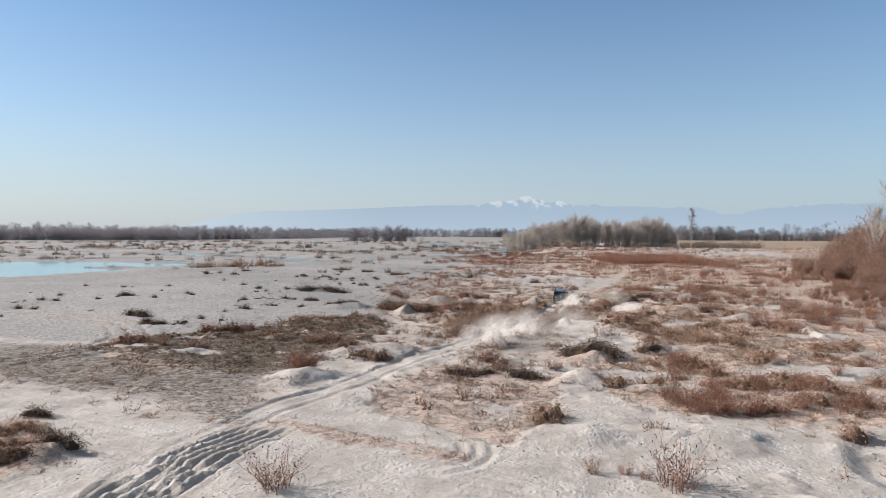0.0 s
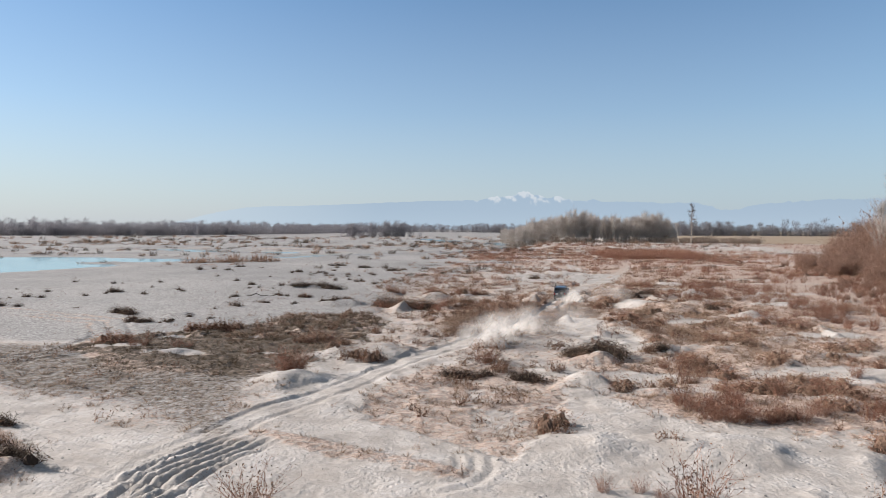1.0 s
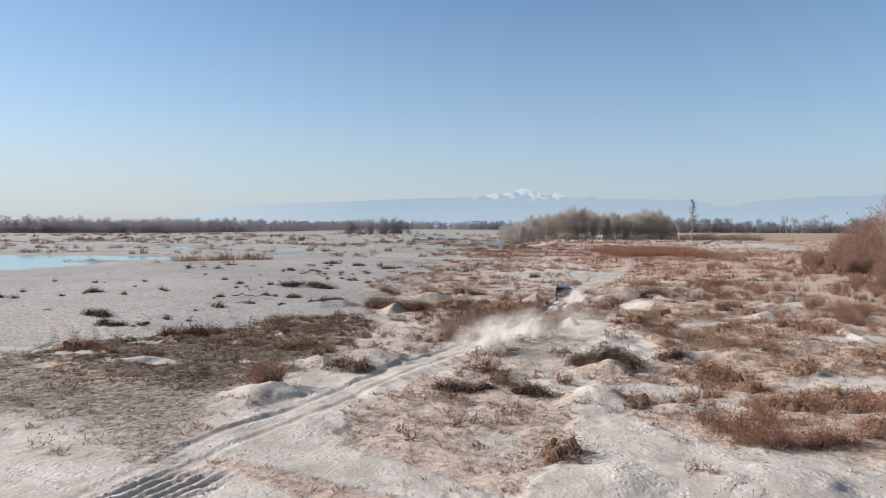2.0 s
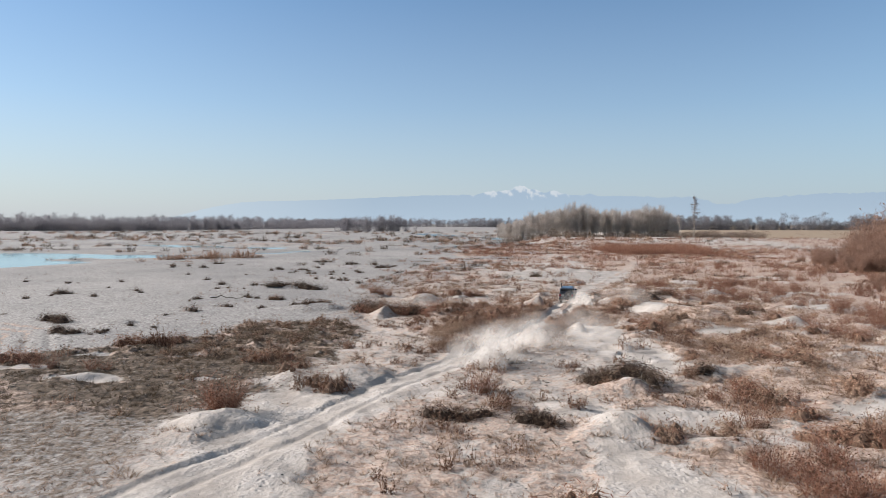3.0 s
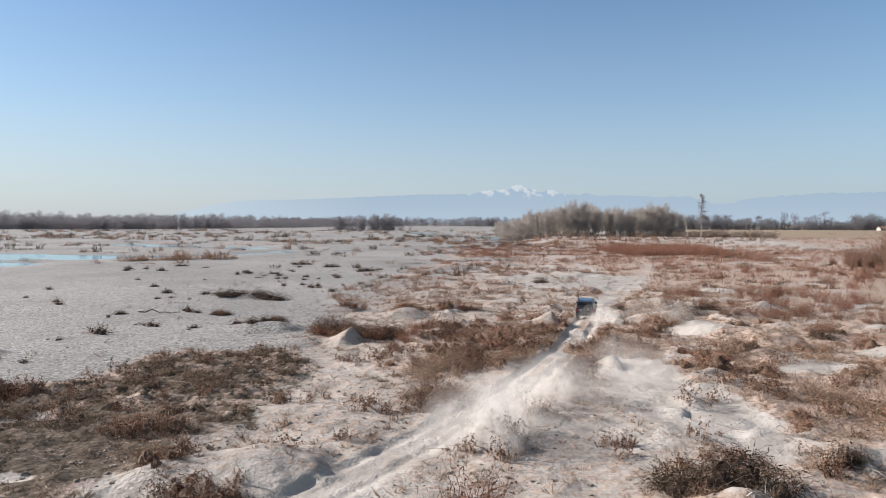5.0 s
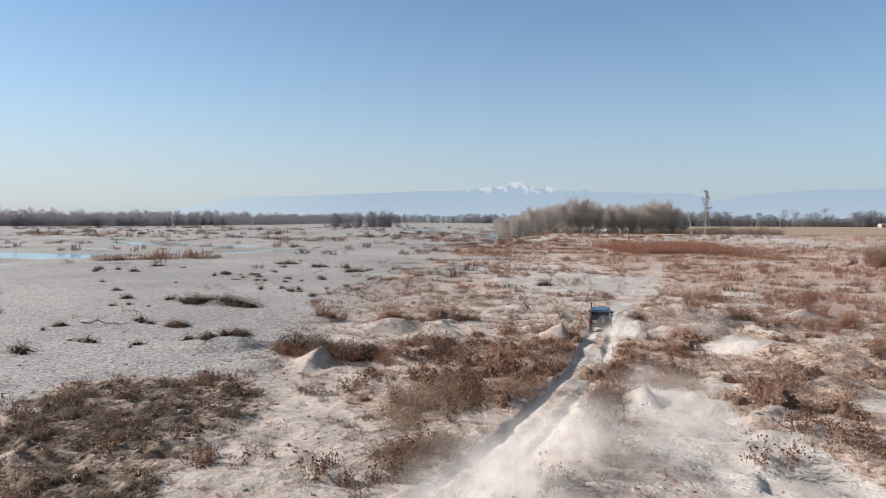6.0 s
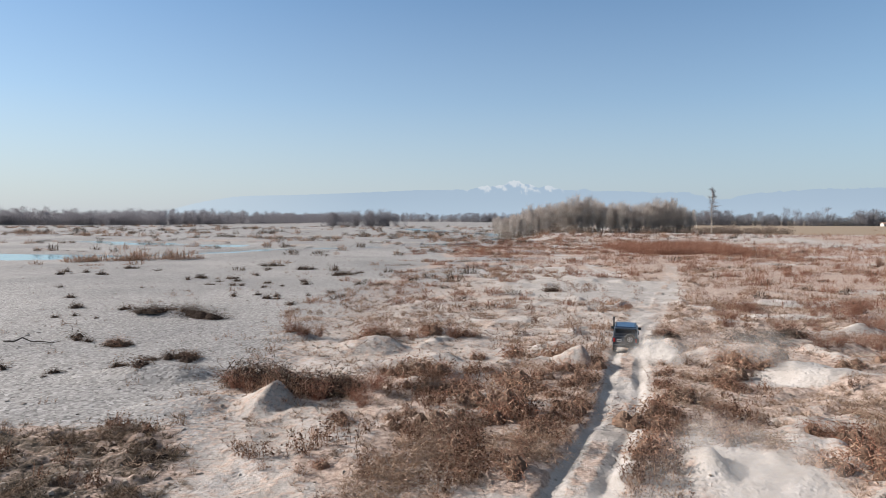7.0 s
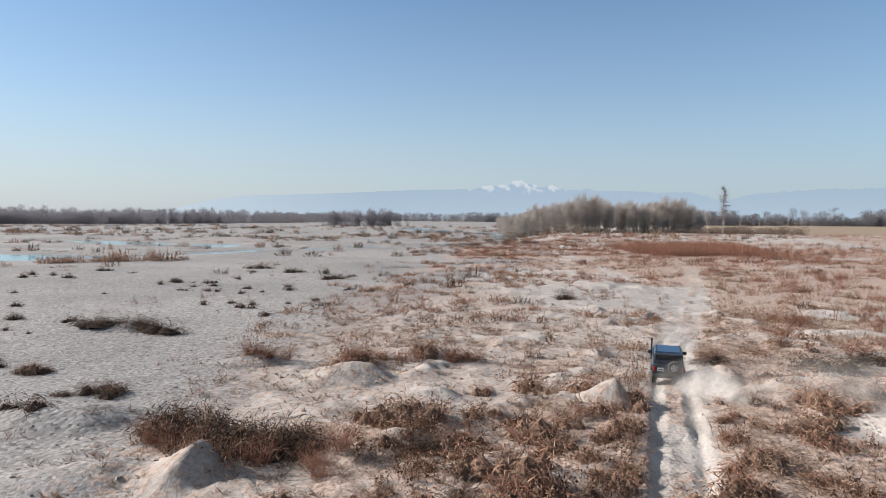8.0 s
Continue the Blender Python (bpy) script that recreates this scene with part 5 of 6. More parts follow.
leafy = [plant_thing("leafy_weed", weed_proto(490 + k, 0.75 + 0.09 * k, 13 + k, 20, 0.6, 1.0), (STALK, LEAF), HERE,
                     "upright dead weed hung with dark curled leaves", "weed", "leafy weeds") for k in range(4)]
rl = random.Random(31)
set_out(leafy, [(-23.2 + 4.6 * (k + rl.random()) / 20, 59.9 + 0.9 * rl.random(), rl.uniform(0.8, 1.25)) for k in range(20)], 32, 0.02, (0.9, 1.1))
set_out(leafy, [(-17.9 + 9.4 * rl.random(), 60.5 + 8.5 * rl.random(), rl.uniform(0.6, 1.1)) for k in range(12)], 33, 0.02, (0.9, 1.1))
set_out(leafy, [(-12.9 + 3.0 * rl.random(), 55.0 + 1.2 * rl.random(), rl.uniform(0.6, 1.0)) for k in range(8)], 34, 0.02, (0.9, 1.1))
set_out(leafy, [(-8.9 + 4.0 * rl.random(), 48.4 + 1.2 * rl.random() + 0.9 * rl.random() ** 2, rl.uniform(0.5, 1.0)) for k in range(12)], 35, 0.02, (0.9, 1.1))
px, py = sprinkle(653, 1400, (-3, 26, 34, 112), lambda x, y: (0.5 * cover_at(x, y) + 0.02) * smooth(1.6, 1.9, polyline(x, y, TRACK)[0]) * smooth(0.48, 0.6, fbm(x / 2.2, y / 2.2, 102, 2)))
set_out(leafy, [(float(a), float(c)) for a, c in zip(px, py)][:120], 36, 0.02, (0.5, 1.15))
drop_protos(leafy)
weeds = [plant_thing("dry_weed", weed_proto(500 + k, 0.60 + 0.07 * k, 20 + k % 3, 10, 0.9 + 0.1 * k, 1.1), (STALK, LEAF), HERE,
                     "dead brown weed with curled leaves", "weed", "dry weeds") for k in range(5)]
WEED_PLACES = [(-8.9, 51.8, 1.0), (-8.3, 51.3, 1.1), (-7.6, 49.2, 1.1), (-7.0, 48.9, 1.2), (-6.4, 48.8, 1.0), (-5.6, 48.4, 1.0), (-22.6, 60.2, 1.3), (-22.0, 60.0, 1.4),
               (-21.3, 60.3, 1.5), (-20.6, 60.1, 1.5), (-20.0, 60.3, 1.5), (-19.4, 60.0, 1.4), (-18.7, 64.6, 1.2), (-17.4, 65.8, 1.1), (-19.1, 59.3, 1.3), (-17.3, 61.0, 1.1),
               (-12.4, 55.4, 1.3), (-11.8, 55.3, 1.2), (-10.8, 55.8, 1.1), (3.6, 33.4, 1.1), (3.1, 33.6, 1.0), (4.1, 33.3, 0.9), (8.2, 31.7, 0.9), (7.7, 31.9, 0.8), (-1.5, 77.8, 1.0),
               (-1.0, 76.2, 1.2), (-0.6, 79.0, 1.1)]
set_out(weeds, WEED_PLACES, 15, 0.02)
MAT_WEEDS = [(-14.6, 50.6), (-12.9, 60.4), (-14.2, 62.7), (-11.6, 63.9), (-10.2, 66.2), (-16.2, 57.3), (-13.4, 67.5), (-15.8, 66.8), (-10.8, 60.7), (-9.6, 63.3),
             (-25.6, 54.8), (-26.8, 55.3), (-24.6, 56.2), (-16.9, 68.6), (-18.6, 57.2), (-13.8, 58.4), (-11.9, 57.8)]
set_out(weeds, MAT_WEEDS, 16, 0.02, (0.9, 1.4))
wx, wy = sprinkle(601, 19000, (-30, 45, 25, 150), weed_chance)
order = np.argsort(np.hypot(wx - 2, (wy - 62) * 0.8))
nearest = order[:230]
set_out(weeds, [(float(wx[i]), float(wy[i])) for i in nearest], 17, 0.02, (0.6, 1.5))
drop_protos(weeds)
rest = order[230:]
rw = np.random.RandomState(602)
grown = rw.uniform(0.5, 1.25, len(rest)) * np.where(wx[rest] > 8, 1.15, 1.0)
stem_protos = [weed_proto(520 + k, 0.5 + 0.07 * k, 12, 4, 1.0, 1.15) for k in range(6)]
leaf_mesh = spread_mesh("dry_weed_leaves", [p[1] for p in stem_protos], wx[rest], wy[rest], grown, 603, LEAF, 0.02)
tagged(leaf_mesh, "dense dead brown weeds over sandy ground", "weeds", kind="stuff")
stem_mesh = spread_mesh("dry_weed_stalks", [p[0] for p in stem_protos], wx[rest], wy[rest], grown, 603, STALK, 0.02)
tagged(stem_mesh, "stiff dry brown stalks over sandy ground", "weeds", kind="stuff")


def grass_chance(x, y):
    patch = fbm(x / 1.6, y / 1.6, 93, 3)
    return np.clip(cover_at(x, y) * (0.15 + smooth(0.35, 0.6, patch)) * off_track(x, y), 0, 1)


grass = [grass_proto(540 + k, 0.22 + 0.04 * k, 22) for k in range(5)]
gx, gy = sprinkle(604, 46000, (-32, 34, 24, 112), grass_chance)
rg = np.random.RandomState(605)
in_mat = inside(gx, gy, DARK_MAT) > -1.0
for name, mask, material, seed, label in (("olive_grass", in_mat, OLIVE, 606, "matted olive-brown dead grass over dark litter"),
                                          ("dry_grass", ~in_mat, STRAW, 607, "short dead straw-coloured grass tufts on sand")):
    ob = spread_mesh(name, grass, gx[mask], gy[mask], rg.uniform(0.5, 1.25, int(mask.sum())), seed, material, 0.02)
    tagged(ob, label, "grass", kind="stuff")


def coarse_shrub(seed, tall, wide, count, width):
    """A far shrub: bent whips that fork once."""
    s = Sticks(seed)
    for _ in range(count):
        ang, r = s.r.uniform(0, 6.283), math.sqrt(s.r.rand())
        a = np.array((math.cos(ang) * wide * 0.5 * r, math.sin(ang) * wide * 0.5 * r, -0.05))
        top = tall * math.sqrt(max(0.05, 1 - 0.85 * r * r)) * s.r.uniform(0.35, 1.0)
        out = np.array((math.cos(ang), math.sin(ang), 0)) * wide * 0.3 * s.r.rand()
        mid = a + 0.4 * out + s.r.normal(size=3) * 0.07 * tall + (0, 0, 0.6 * top)
        s.blade(mid, a, width)
        s.blade(a, mid, 0.8 * width)
        for _ in range(2):
            s.blade(mid, mid + 0.7 * out + s.r.normal(size=3) * 0.16 * tall + (0, 0, 0.4 * top), 0.75 * width)
    return s.data()


# reddish willow scrub over the right bank, and the dense bed of shoots in its middle
SHOOT_BED = [(46, 196), (70, 192), (80, 235), (50, 240)]
scrub = [coarse_shrub(560 + k, 0.65 + 0.15 * k, 1.3, 15, 0.016) for k in range(5)]


def scrub_chance(x, y):
    patch = fbm(x / 4.0, y / 4.0, 95, 3)
    return np.clip((0.15 + 0.85 * cover_at(x, y)) * (1.4 * smooth(0.46, 0.56, patch) + 0.4 * smooth(140, 190, y)) * off_track(x, y) * smooth(30, 60, x + 0.6 * (y - 95)), 0, 1)


sx, sy = sprinkle(608, 17000, (4, 200, 50, 304), scrub_chance)
rr = np.random.RandomState(609)
tagged(spread_mesh("red_scrub", scrub, sx, sy, rr.uniform(0.7, 1.5, len(sx)), 610, RED_TWIG, 0.03), "low bare reddish willow scrub on sandy ground", "scrub", kind="stuff")
bx, by = sprinkle(611, 2600, (42, 84, 188, 244), lambda x, y: smooth(-4, 4, inside(x, y, SHOOT_BED) + 8 * (fbm(x / 9, y / 9, 96, 2) - 0.5)))
tagged(spread_mesh("willow_shoots", [coarse_shrub(570 + k, 2.7, 1.6, 16, 0.024) for k in range(3)], bx, by, rr.uniform(0.8, 1.2, len(bx)), 612, RED_TWIG, 0.03),
       "dense upright bed of bare red willow shoots", "scrub", kind="stuff")


# dark clumps dotted over the open gravel plain
def clump_chance(x, y):
    patch = 0.6 * fbm(x / 13.0, y / 8.0, 97, 2) + 0.4 * fbm(x / 45.0, y / 30.0, 99, 2)
    _, _, field, deep = zones(x, y)
    return np.clip(smooth(0.52, 0.60, patch) * (0.25 + 0.75 * smooth(140, 240, y)) * (1 - deep) * (1 - field) * smooth(1.4, 0.6, y / 500), 0, 1)


clumps = [coarse_shrub(580 + k, 0.55 + 0.22 * k, 2.6 - 0.22 * k, 34, 0.036) for k in range(6)]
cx, cy = sprinkle(613, 10000, (-330, 120, 120, 640), clump_chance)
half = np.random.RandomState(616).rand(len(cx)) < 0.55
for name, mask, material in (("dark_clumps", half, DARK_TWIG), ("brown_clumps", ~half, STALK)):
    tagged(spread_mesh(name, clumps, cx[mask], cy[mask], np.random.RandomState(614).uniform(0.4, 1.5, int(mask.sum())) * (0.7 + cy[mask] / 600), 615, material, 0.03),
           "scattered dead brush clumps over the gravel plain", "brush", kind="stuff")
# ragged red and dark growth over the rubble and sand beyond the flat
def beyond_chance(x, y):
    patch = 0.6 * fbm(x / 5.0, y / 4.0, 107, 2) + 0.4 * fbm(x / 16.0, y / 11.0, 108, 2)
    keep = 1 - smooth(-1.0, 2.0, inside(x, y, FLAT_RIGHT))
    return np.clip(smooth(0.50, 0.57, patch) * smooth(-16, -4, x - 0.06 * (y - 110)) * keep * smooth(2.2, 3.2, polyline(x, y, TRACK)[0]), 0, 1)


kx, ky = sprinkle(624, 5600, (-20, 80, 104, 290), beyond_chance)
third = np.random.RandomState(625).rand(len(kx))
for name, mask, material, label in (("red_clumps", third < 0.5, RED_TWIG, "ragged clumps of reddish dead growth on pale rubble"), ("dark_rubble_clumps", third > 0.72, DARK_TWIG, "low dark dead brush on pale rubble"),
                                    ("tan_clumps", (third >= 0.5) & (third <= 0.72), STALK, "dry tan stalks in clumps on pale rubble")):
    tagged(spread_mesh(name, clumps[:5], kx[mask], ky[mask], np.random.RandomState(626).uniform(0.3, 1.0, int(mask.sum())) * (0.6 + ky[mask] / 500), 627, material, 0.03), label, "brush", kind="stuff")
ix = np.random.RandomState(616).uniform(0, 1, 60)
island_x, island_y = -65 + 18 * ix + np.random.RandomState(617).normal(size=60) * 1.2, 164 + 10 * ix + np.random.RandomState(618).normal(size=60) * 1.0
tagged(spread_mesh("island_scrub", clumps[2:] + scrub, island_x, island_y, 0.5 + 1.9 * np.random.RandomState(619).rand(60) ** 1.6, 620, STALK, 0.03),
       "low brown scrub beside the water", "scrub", kind="stuff")


def small_chance(x, y):
    litter, gravel, field, deep = zones(x, y)
    return np.clip((0.15 + 0.5 * smooth(0.5, 0.7, fbm(x / 7, y / 5, 98, 3))) * (1 - deep) * off_track(x, y) * 0.5 * (0.25 + 0.75 * smooth(52, 66, y)), 0, 1)


tx, ty = sprinkle(621, 8000, (-75, 30, 40, 190), small_chance)
tagged(spread_mesh("gravel_weeds", [joined(weed_proto(590 + k, 0.35, 6, 5, 1.1)) for k in range(5)], tx, ty, np.random.RandomState(622).uniform(0.4, 1.1, len(tx)), 623, LEAF, 0.02),
       "small sparse dead weeds on open gravel", "weeds", kind="stuff")

# stones and clods
ico = bmesh.new()
bmesh.ops.create_cone(ico, cap_ends=True, cap_tris=True, segments=5, radius1=1.0, radius2=0.55, depth=1.2)
bmesh.ops.triangulate(ico, faces=ico.faces[:])
iv = np.array([v.co[:] for v in ico.verts])
jf = np.array([[v.index for v in f.verts] for f in ico.faces])
ico.free()
stones = []
for k in range(5):
    q = np.random.RandomState(630 + k)
    stones.append((iv * (1, q.uniform(0.6, 0.9), q.uniform(0.4, 0.6)) * (1 + 0.25 * q.normal(size=(len(iv), 1))), jf))
px, py = sprinkle(635, 14000, (-34, 30, 24, 112), lambda x, y: 0.25 + 0.6 * zones(x, y)[1])
CLOD = plain_material("dry_soil_clod", (0.120, 0.094, 0.075), (0.315, 0.262, 0.217), 1.6, 0.95, bump=0.3)
qx, qy = sprinkle(641, 16000, (-30, 34, 40, 112), lambda x, y: np.clip(0.9 * cover_at(x, y) + 0.5 * smooth(-2, 2, inside(x, y, DARK_MAT)) + 0.12, 0, 1) * smooth(0.42, 0.6, fbm(x / 1.4, y / 1.4, 94, 2)) * off_track(x, y))
tagged(spread_mesh("soil_clods", stones, qx, qy, 0.04 + 0.13 * np.random.RandomState(642).rand(len(qx)) ** 2.0, 643, CLOD, 0.0),
       "small clods of dry brown soil", "clods", kind="stuff")
tagged(spread_mesh("river_stones", stones, px, py, 0.02 + 0.055 * np.random.RandomState(636).rand(len(px)) ** 2.0, 637, PEBBLE, 0.0),
       "scattered grey river stones", "stones", kind="stuff")


# ---------------------------------------------------------------- the off-road car
def rounded_box(size, centre, bevel=0.05, segments=2, taper=0.0, taper_front=0.0):
    bm = bmesh.new()
    bmesh.ops.create_cube(bm, size=1)
    for v in bm.verts:
        top = v.co.z > 0
        x, y, z = (v.co[i] * size[i] for i in range(3))
        if top:
            x *= 1 - taper
            y -= math.copysign(taper_front * size[1] * (1.0 if y > 0 else 0.25), y)
        v.co = Vector((x + centre[0], y + centre[1], z + centre[2]))
    if bevel:
        bmesh.ops.bevel(bm, geom=bm.edges[:], offset=bevel, segments=segments, affect="EDGES", profile=0.6)
    return bm


def tube(radius, depth, segments=24, inner=0.0):
    """A wheel-like ring or disc whose axis runs along x, with rounded shoulders."""
    bm = bmesh.new()
    prof = [(inner, -depth / 2), (radius * 0.9, -depth / 2), (radius, -depth / 3), (radius, depth / 3), (radius * 0.9, depth / 2), (inner, depth / 2)]
    rings = []
    for k in range(segments):
        a = 2 * math.pi * k / segments
        rings.append([bm.verts.new((d, r * math.cos(a), r * math.sin(a))) for r, d in prof])
    for k in range(segments):
        a, b = rings[k], rings[(k + 1) % segments]
        for i in range(len(prof) - 1):
            bm.faces.new((a[i], a[i + 1], b[i + 1], b[i]))
        if inner > 0:
            bm.faces.new((a[-1], a[0], b[0], b[-1]))
    return bm


def moved(bm, m):
    bmesh.ops.transform(bm, matrix=m, verts=bm.verts)
    return bm


def build_car(x, y, turn):
    paint = plain_material("dusty_dark_blue_paint", (0.017, 0.024, 0.036), (0.034, 0.044, 0.058), 1.5, 0.35, 0.2, 0.0, 0.5)
    # roof set to a bluer tone than the body
    roof_tone = plain_material("blue_roof_tone", (0.013, 0.041, 0.090), (0.022, 0.056, 0.112), 1.5, 0.3, 0.2, 0.0, 0.6)
    glass = plain_material("tinted_glass", (0.015, 0.018, 0.021), (0.022, 0.026, 0.030), 1.0, 0.06)
    rubber = plain_material("dusty_rubber", (0.022, 0.022, 0.022), (0.068, 0.064, 0.056), 6.0, 0.9)
    steel = plain_material("dull_alloy", (0.338, 0.338, 0.345), (0.450, 0.450, 0.450), 4.0, 0.35, 0.8)
    plastic = plain_material("black_plastic", (0.015, 0.015, 0.015), (0.034, 0.034, 0.034), 4.0, 0.6)
    lamp = plain_material("red_lamp_lens", (0.262, 0.015, 0.015), (0.338, 0.022, 0.022), 2.0, 0.2)
    plate = plain_material("pale_plate", (0.450, 0.450, 0.435), (0.525, 0.525, 0.510), 3.0, 0.5)
    z = ground_at(x, y)
    car = holder("off_road_car", pose(x, y, z - 0.03, 3.5, 0, turn) @ Matrix.Scale(0.84, 4), "dusty dark blue off-road car with spare wheel on sandy track", "car")
    body = part("body", rounded_box((1.78, 4.1, 0.72), (0, 0, 0.92), 0.09, 3), paint, car)
    part("bonnet", rounded_box((1.6, 1.62, 0.14), (0, 1.18, 1.30), 0.05, 2), paint, car)
    cabin = part("cabin", rounded_box((1.70, 2.25, 0.66), (0, -0.80, 1.56), 0.08, 3, 0.09, 0.10), paint, car)
    part("roof", rounded_box((1.46, 1.60, 0.09), (0, -0.80, 1.90), 0.04, 3), roof_tone, car, "blue car roof")
    part("rear_window", rounded_box((1.40, 0.03, 0.48), (0, -1.885, 1.58), 0.012, 1), glass, cabin, "dark tinted rear window")
    for s in (-1, 1):
        for yy, ln in ((-1.35, 0.80), (-0.42, 0.82)):
            part("side_window", rounded_box((0.03, ln, 0.40), (s * 0.808, yy, 1.60), 0.012, 1), glass, cabin, "dark tinted side window")
        part("rear_lamp", rounded_box((0.14, 0.05, 0.30), (s * 0.76, -2.055, 1.02), 0.02, 1), lamp, body, "red tail lamp")
        part("roof_rail", rounded_box((0.05, 1.3, 0.05), (s * 0.66, -0.80, 1.965), 0.015, 1), plastic, car)
        mirror = part("mirror", rounded_box((0.22, 0.12, 0.20), (s * 1.00, 0.22, 1.44), 0.04, 2), plastic, car)
        part("mirror_arm", rounded_box((0.14, 0.05, 0.05), (s * 0.88, 0.24, 1.40), 0.01, 1), plastic, mirror)
        part("wheel_arch", rounded_box((0.14, 0.95, 0.16), (s * 0.90, -1.25, 0.86), 0.05, 2), plastic, body)
        part("wheel_arch", rounded_box((0.14, 0.95, 0.16), (s * 0.90, 1.32, 0.86), 0.05, 2), plastic, body)
        part("mud_flap", rounded_box((0.28, 0.02, 0.30), (s * 0.74, -1.72, 0.40), 0.005, 1), plastic, body)
        for yy in (-1.25, 1.32):
            tyre = part("wheel", moved(tube(0.38, 0.26, 28, 0.2), Matrix.Translation((s * 0.76, yy, 0.36))), rubber, car, "dusty black tyre")
            part("rim", moved(tube(0.21, 0.20, 20), Matrix.Translation((s * 0.77, yy, 0.36))), steel, tyre)
    part("rear_door", rounded_box((1.30, 0.04, 0.62), (0, -2.05, 0.98), 0.015, 1), paint, body)
    spare = part("spare_wheel", moved(tube(0.37, 0.24, 28, 0.2), Matrix.Translation((0.34, -2.20, 1.18)) @ pose(0, 0, 0, 0, 0, 90)), rubber, car, "spare tyre on the rear door")
    part("spare_rim", moved(tube(0.22, 0.18, 20), Matrix.Translation((0.34, -2.22, 1.18)) @ pose(0, 0, 0, 0, 0, 90)), steel, spare)
    for k in range(5):
        a = 2 * math.pi * k / 5
        part("rim_hole", moved(tube(0.045, 0.02, 10), Matrix.Translation((0.34 + 0.13 * math.cos(a), -2.312, 1.18 + 0.13 * math.sin(a))) @ pose(0, 0, 0, 0, 0, 90)), plastic, spare)
    part("bumper", rounded_box((1.76, 0.20, 0.20), (0, -2.12, 0.62), 0.05, 2), plastic, car)
    part("front_bumper", rounded_box((1.76, 0.20, 0.24), (0, 2.12, 0.64), 0.05, 2), plastic, car)
    part("number_plate", rounded_box((0.34, 0.02, 0.20), (-0.42, -2.085, 1.0), 0.004, 1), plate, body, "plain pale plate")
    bar = rounded_box((0.26, 0.012, 0.05), (-0.42, -2.10, 1.0), 0.0)
    part("plate_bar", bar, plastic, body)
    part("snorkel", rounded_box((0.09, 0.10, 1.0), (-0.90, 0.40, 1.62), 0.03, 2), plastic, car, "black raised air intake")
    part("snorkel_head", rounded_box((0.13, 0.20, 0.14), (-0.90, 0.44, 2.16), 0.03, 2), plastic, car)
    part("axle", rounded_box((1.3, 0.12, 0.12), (0, -1.25, 0.36), 0.03, 1), plastic, car)
    part("front_axle", rounded_box((1.3, 0.12, 0.12), (0, 1.32, 0.36), 0.03, 1), plastic, car)
    part("windscreen", rounded_box((1.34, 0.03, 0.40), (0, 0.315, 1.60), 0.01, 1), glass, cabin)


build_car(12.95, 88.1, -17)


# ---------------------------------------------------------------- dust thrown up along the track
def dust_material():
    """Thin veils of dust: each veil thins out towards its rim."""
    m, n, l, p = nodes_of("airborne_dust")
    a = n.new("ShaderNodeAttribute")
    a.attribute_name = "thickness"
    co = n.new("ShaderNodeNewGeometry").outputs["Position"]
    wisps = ramp_of(n, [(0.30, (0.35, 0.35, 0.35)), (0.66, (1, 1, 1))])
    l.new(noise_of(n, l, 1.1, 5, co, 0.65), wisps.inputs[0])
    share = maths(n, l, "MULTIPLY", a.outputs["Fac"], wisps.outputs[0], True)
    fine = n.new("ShaderNodeBsdfDiffuse")
    fine.inputs[0].default_value = (0.66, 0.62, 0.58, 1)
    back = n.new("ShaderNodeBsdfTranslucent")
    back.inputs[0].default_value = (0.62, 0.58, 0.54, 1)
    grains = n.new("ShaderNodeMixShader")
    grains.inputs[0].default_value = 0.5
    l.new(fine.outputs[0], grains.inputs[1])
    l.new(back.outputs[0], grains.inputs[2])
    clear = n.new("ShaderNodeBsdfTransparent")
    veil = n.new("ShaderNodeMixShader")
    l.new(share, veil.inputs[0])
    l.new(clear.outputs[0], veil.inputs[1])
    l.new(grains.outputs[0], veil.inputs[2])
    l.new(veil.outputs[0], n["Material Output"].inputs["Surface"])
    return m


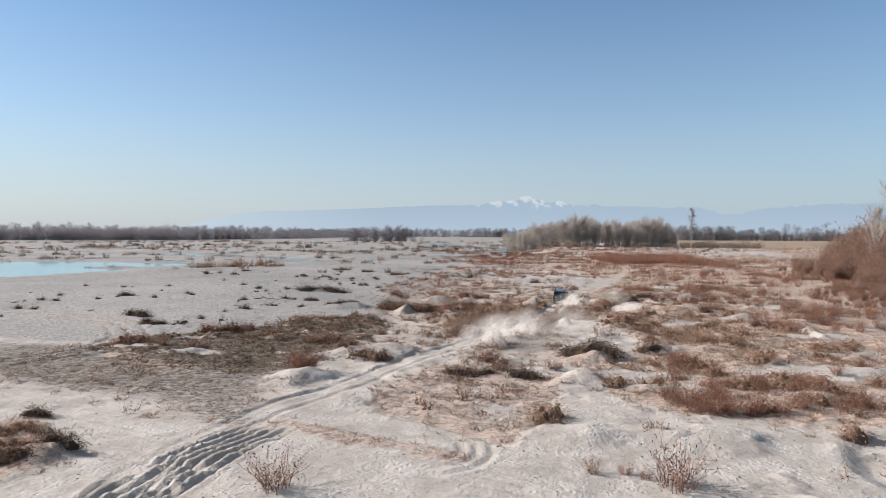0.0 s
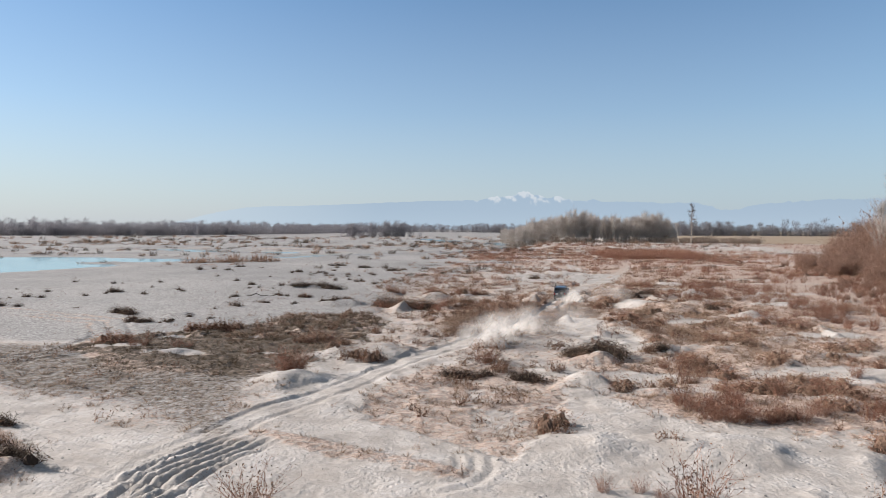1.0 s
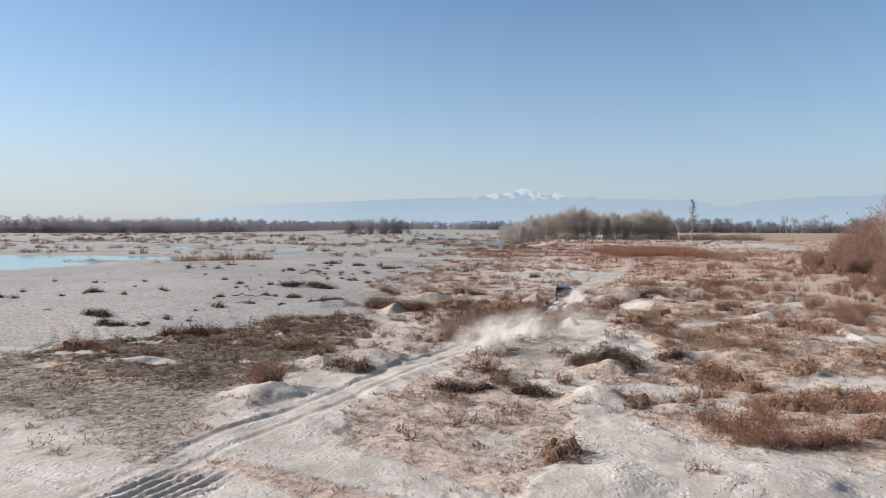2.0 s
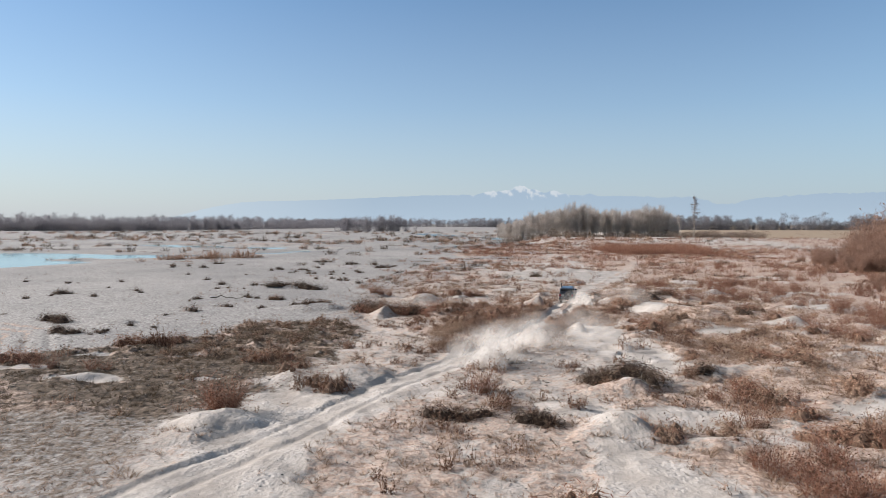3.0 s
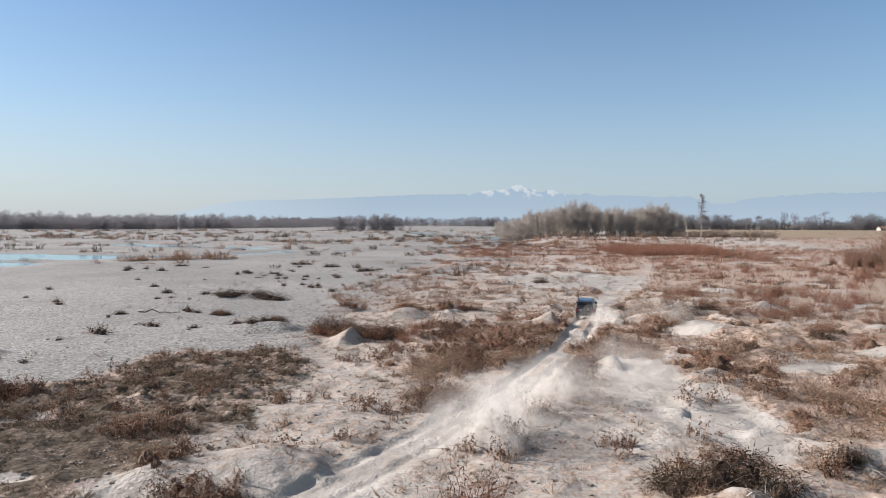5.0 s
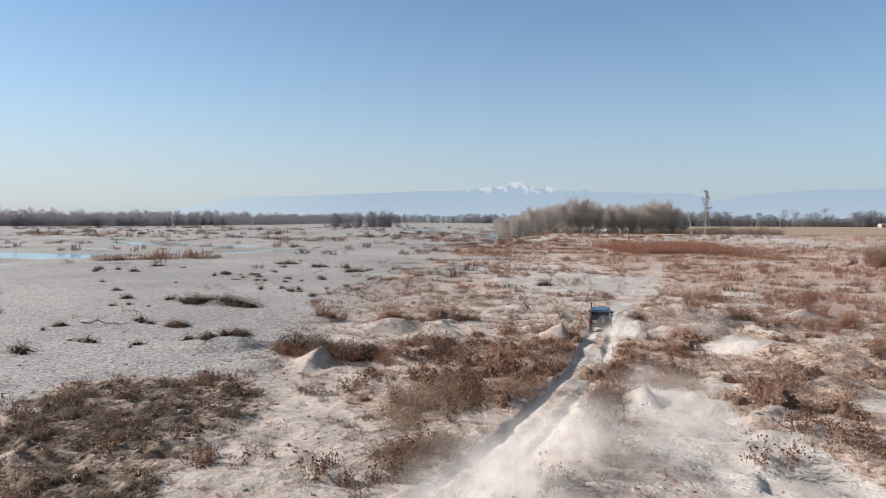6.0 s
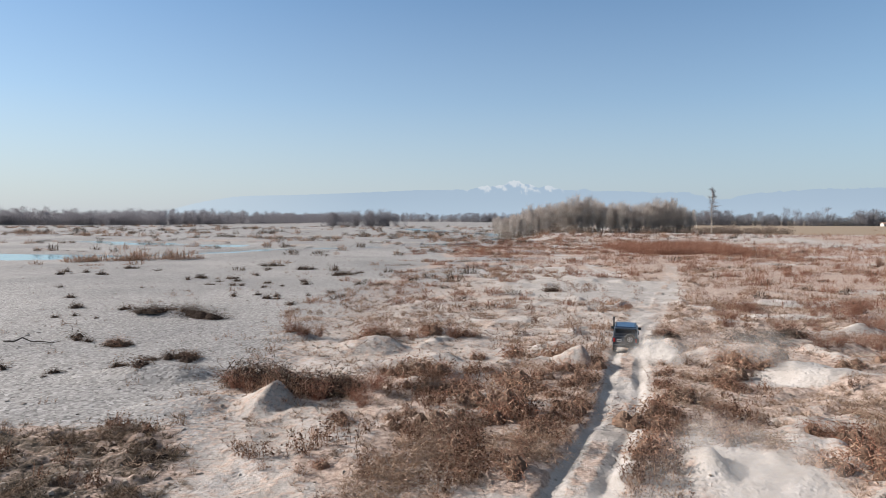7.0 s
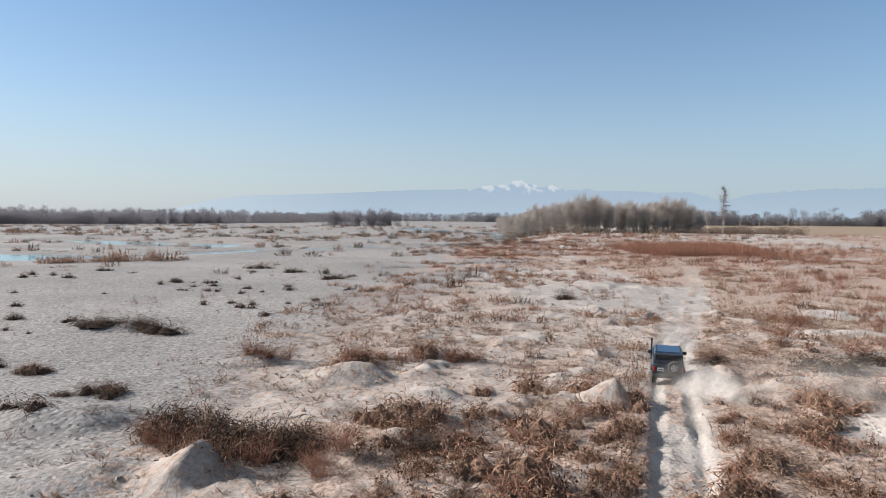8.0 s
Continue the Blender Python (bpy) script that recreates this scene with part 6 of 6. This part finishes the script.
def dust_curtains(trails, seed):
    """Drifting dust: a few thin curtains one behind the other across each trail, thinning out to their rims."""
    r = np.random.RandomState(seed)
    verts, faces, thick, count = [], [], [], 0
    wide_n, tall_n = 26, 12
    for (x0, y0), (x1, y1), curtains, half, tall, dense in trails:
        for k in range(curtains):
            f = (k + 0.5) / curtains
            cx, cy = x0 + (x1 - x0) * f + 0.3 * r.normal(), y0 + (y1 - y0) * f
            w, h, top = half * r.uniform(0.8, 1.25), tall * r.uniform(0.75, 1.2), dense * r.uniform(0.7, 1.15)
            u, v = np.meshgrid(np.linspace(-1, 1, wide_n), np.linspace(0, 1, tall_n))
            x = cx + 0.75 * w * u + 0.36 * h * v + 0.2 * np.sin(2.2 * u + k)
            y = cy - 0.66 * w * u + 0.32 * h * v + 0.2 * np.cos(2.6 * u + k)
            z = height(x.ravel(), y.ravel()).reshape(x.shape) + 0.02 + h * v
            billow = fbm(u * w / 1.1 + 9.1 * k, v * h / 0.9 + 3.7 * k, seed + 7 * k, 4)
            rim = np.clip(1 - u * u, 0, 1) * np.clip(1 - (v / (0.55 + 0.45 * (1 - u * u))) ** 1.6, 0, 1) * (0.55 + 0.45 * smooth(0.0, 0.2, v))
            edge_fade = np.where((np.abs(u) > 0.999) | (v > 0.999), 0.0, 1.0)
            verts.append(np.stack([x, y, z], -1).reshape(-1, 3))
            thick.append((top * rim * smooth(0.15, 0.6, billow) * edge_fade).ravel())
            idx = count + np.arange(wide_n * tall_n).reshape(tall_n, wide_n)
            faces.append(np.stack([idx[:-1, :-1], idx[:-1, 1:], idx[1:, 1:], idx[1:, :-1]], -1).reshape(-1, 4))
            count += wide_n * tall_n
    me = mesh_of("dust_cloud", np.concatenate(verts), np.concatenate(faces), dust_material(), True)
    at = me.attributes.new("thickness", "FLOAT", "POINT")
    at.data.foreach_set("value", np.concatenate(thick).astype(np.float32))
    return tagged(new("dust_cloud", me), "pale dust drifting above the sandy track", "dust", kind="stuff")


dust_curtains([((0.2, 53.0), (6.6, 62.0), 5, 2.6, 2.5, 1.1), ((7.4, 60.5), (11.2, 68.0), 3, 3.0, 2.2, 0.48), ((12.6, 85.5), (13.8, 83.4), 3, 1.8, 1.3, 1.2), ((15.4, 83.0), (17.0, 80.4), 2, 3.0, 1.6, 0.7)], 701)
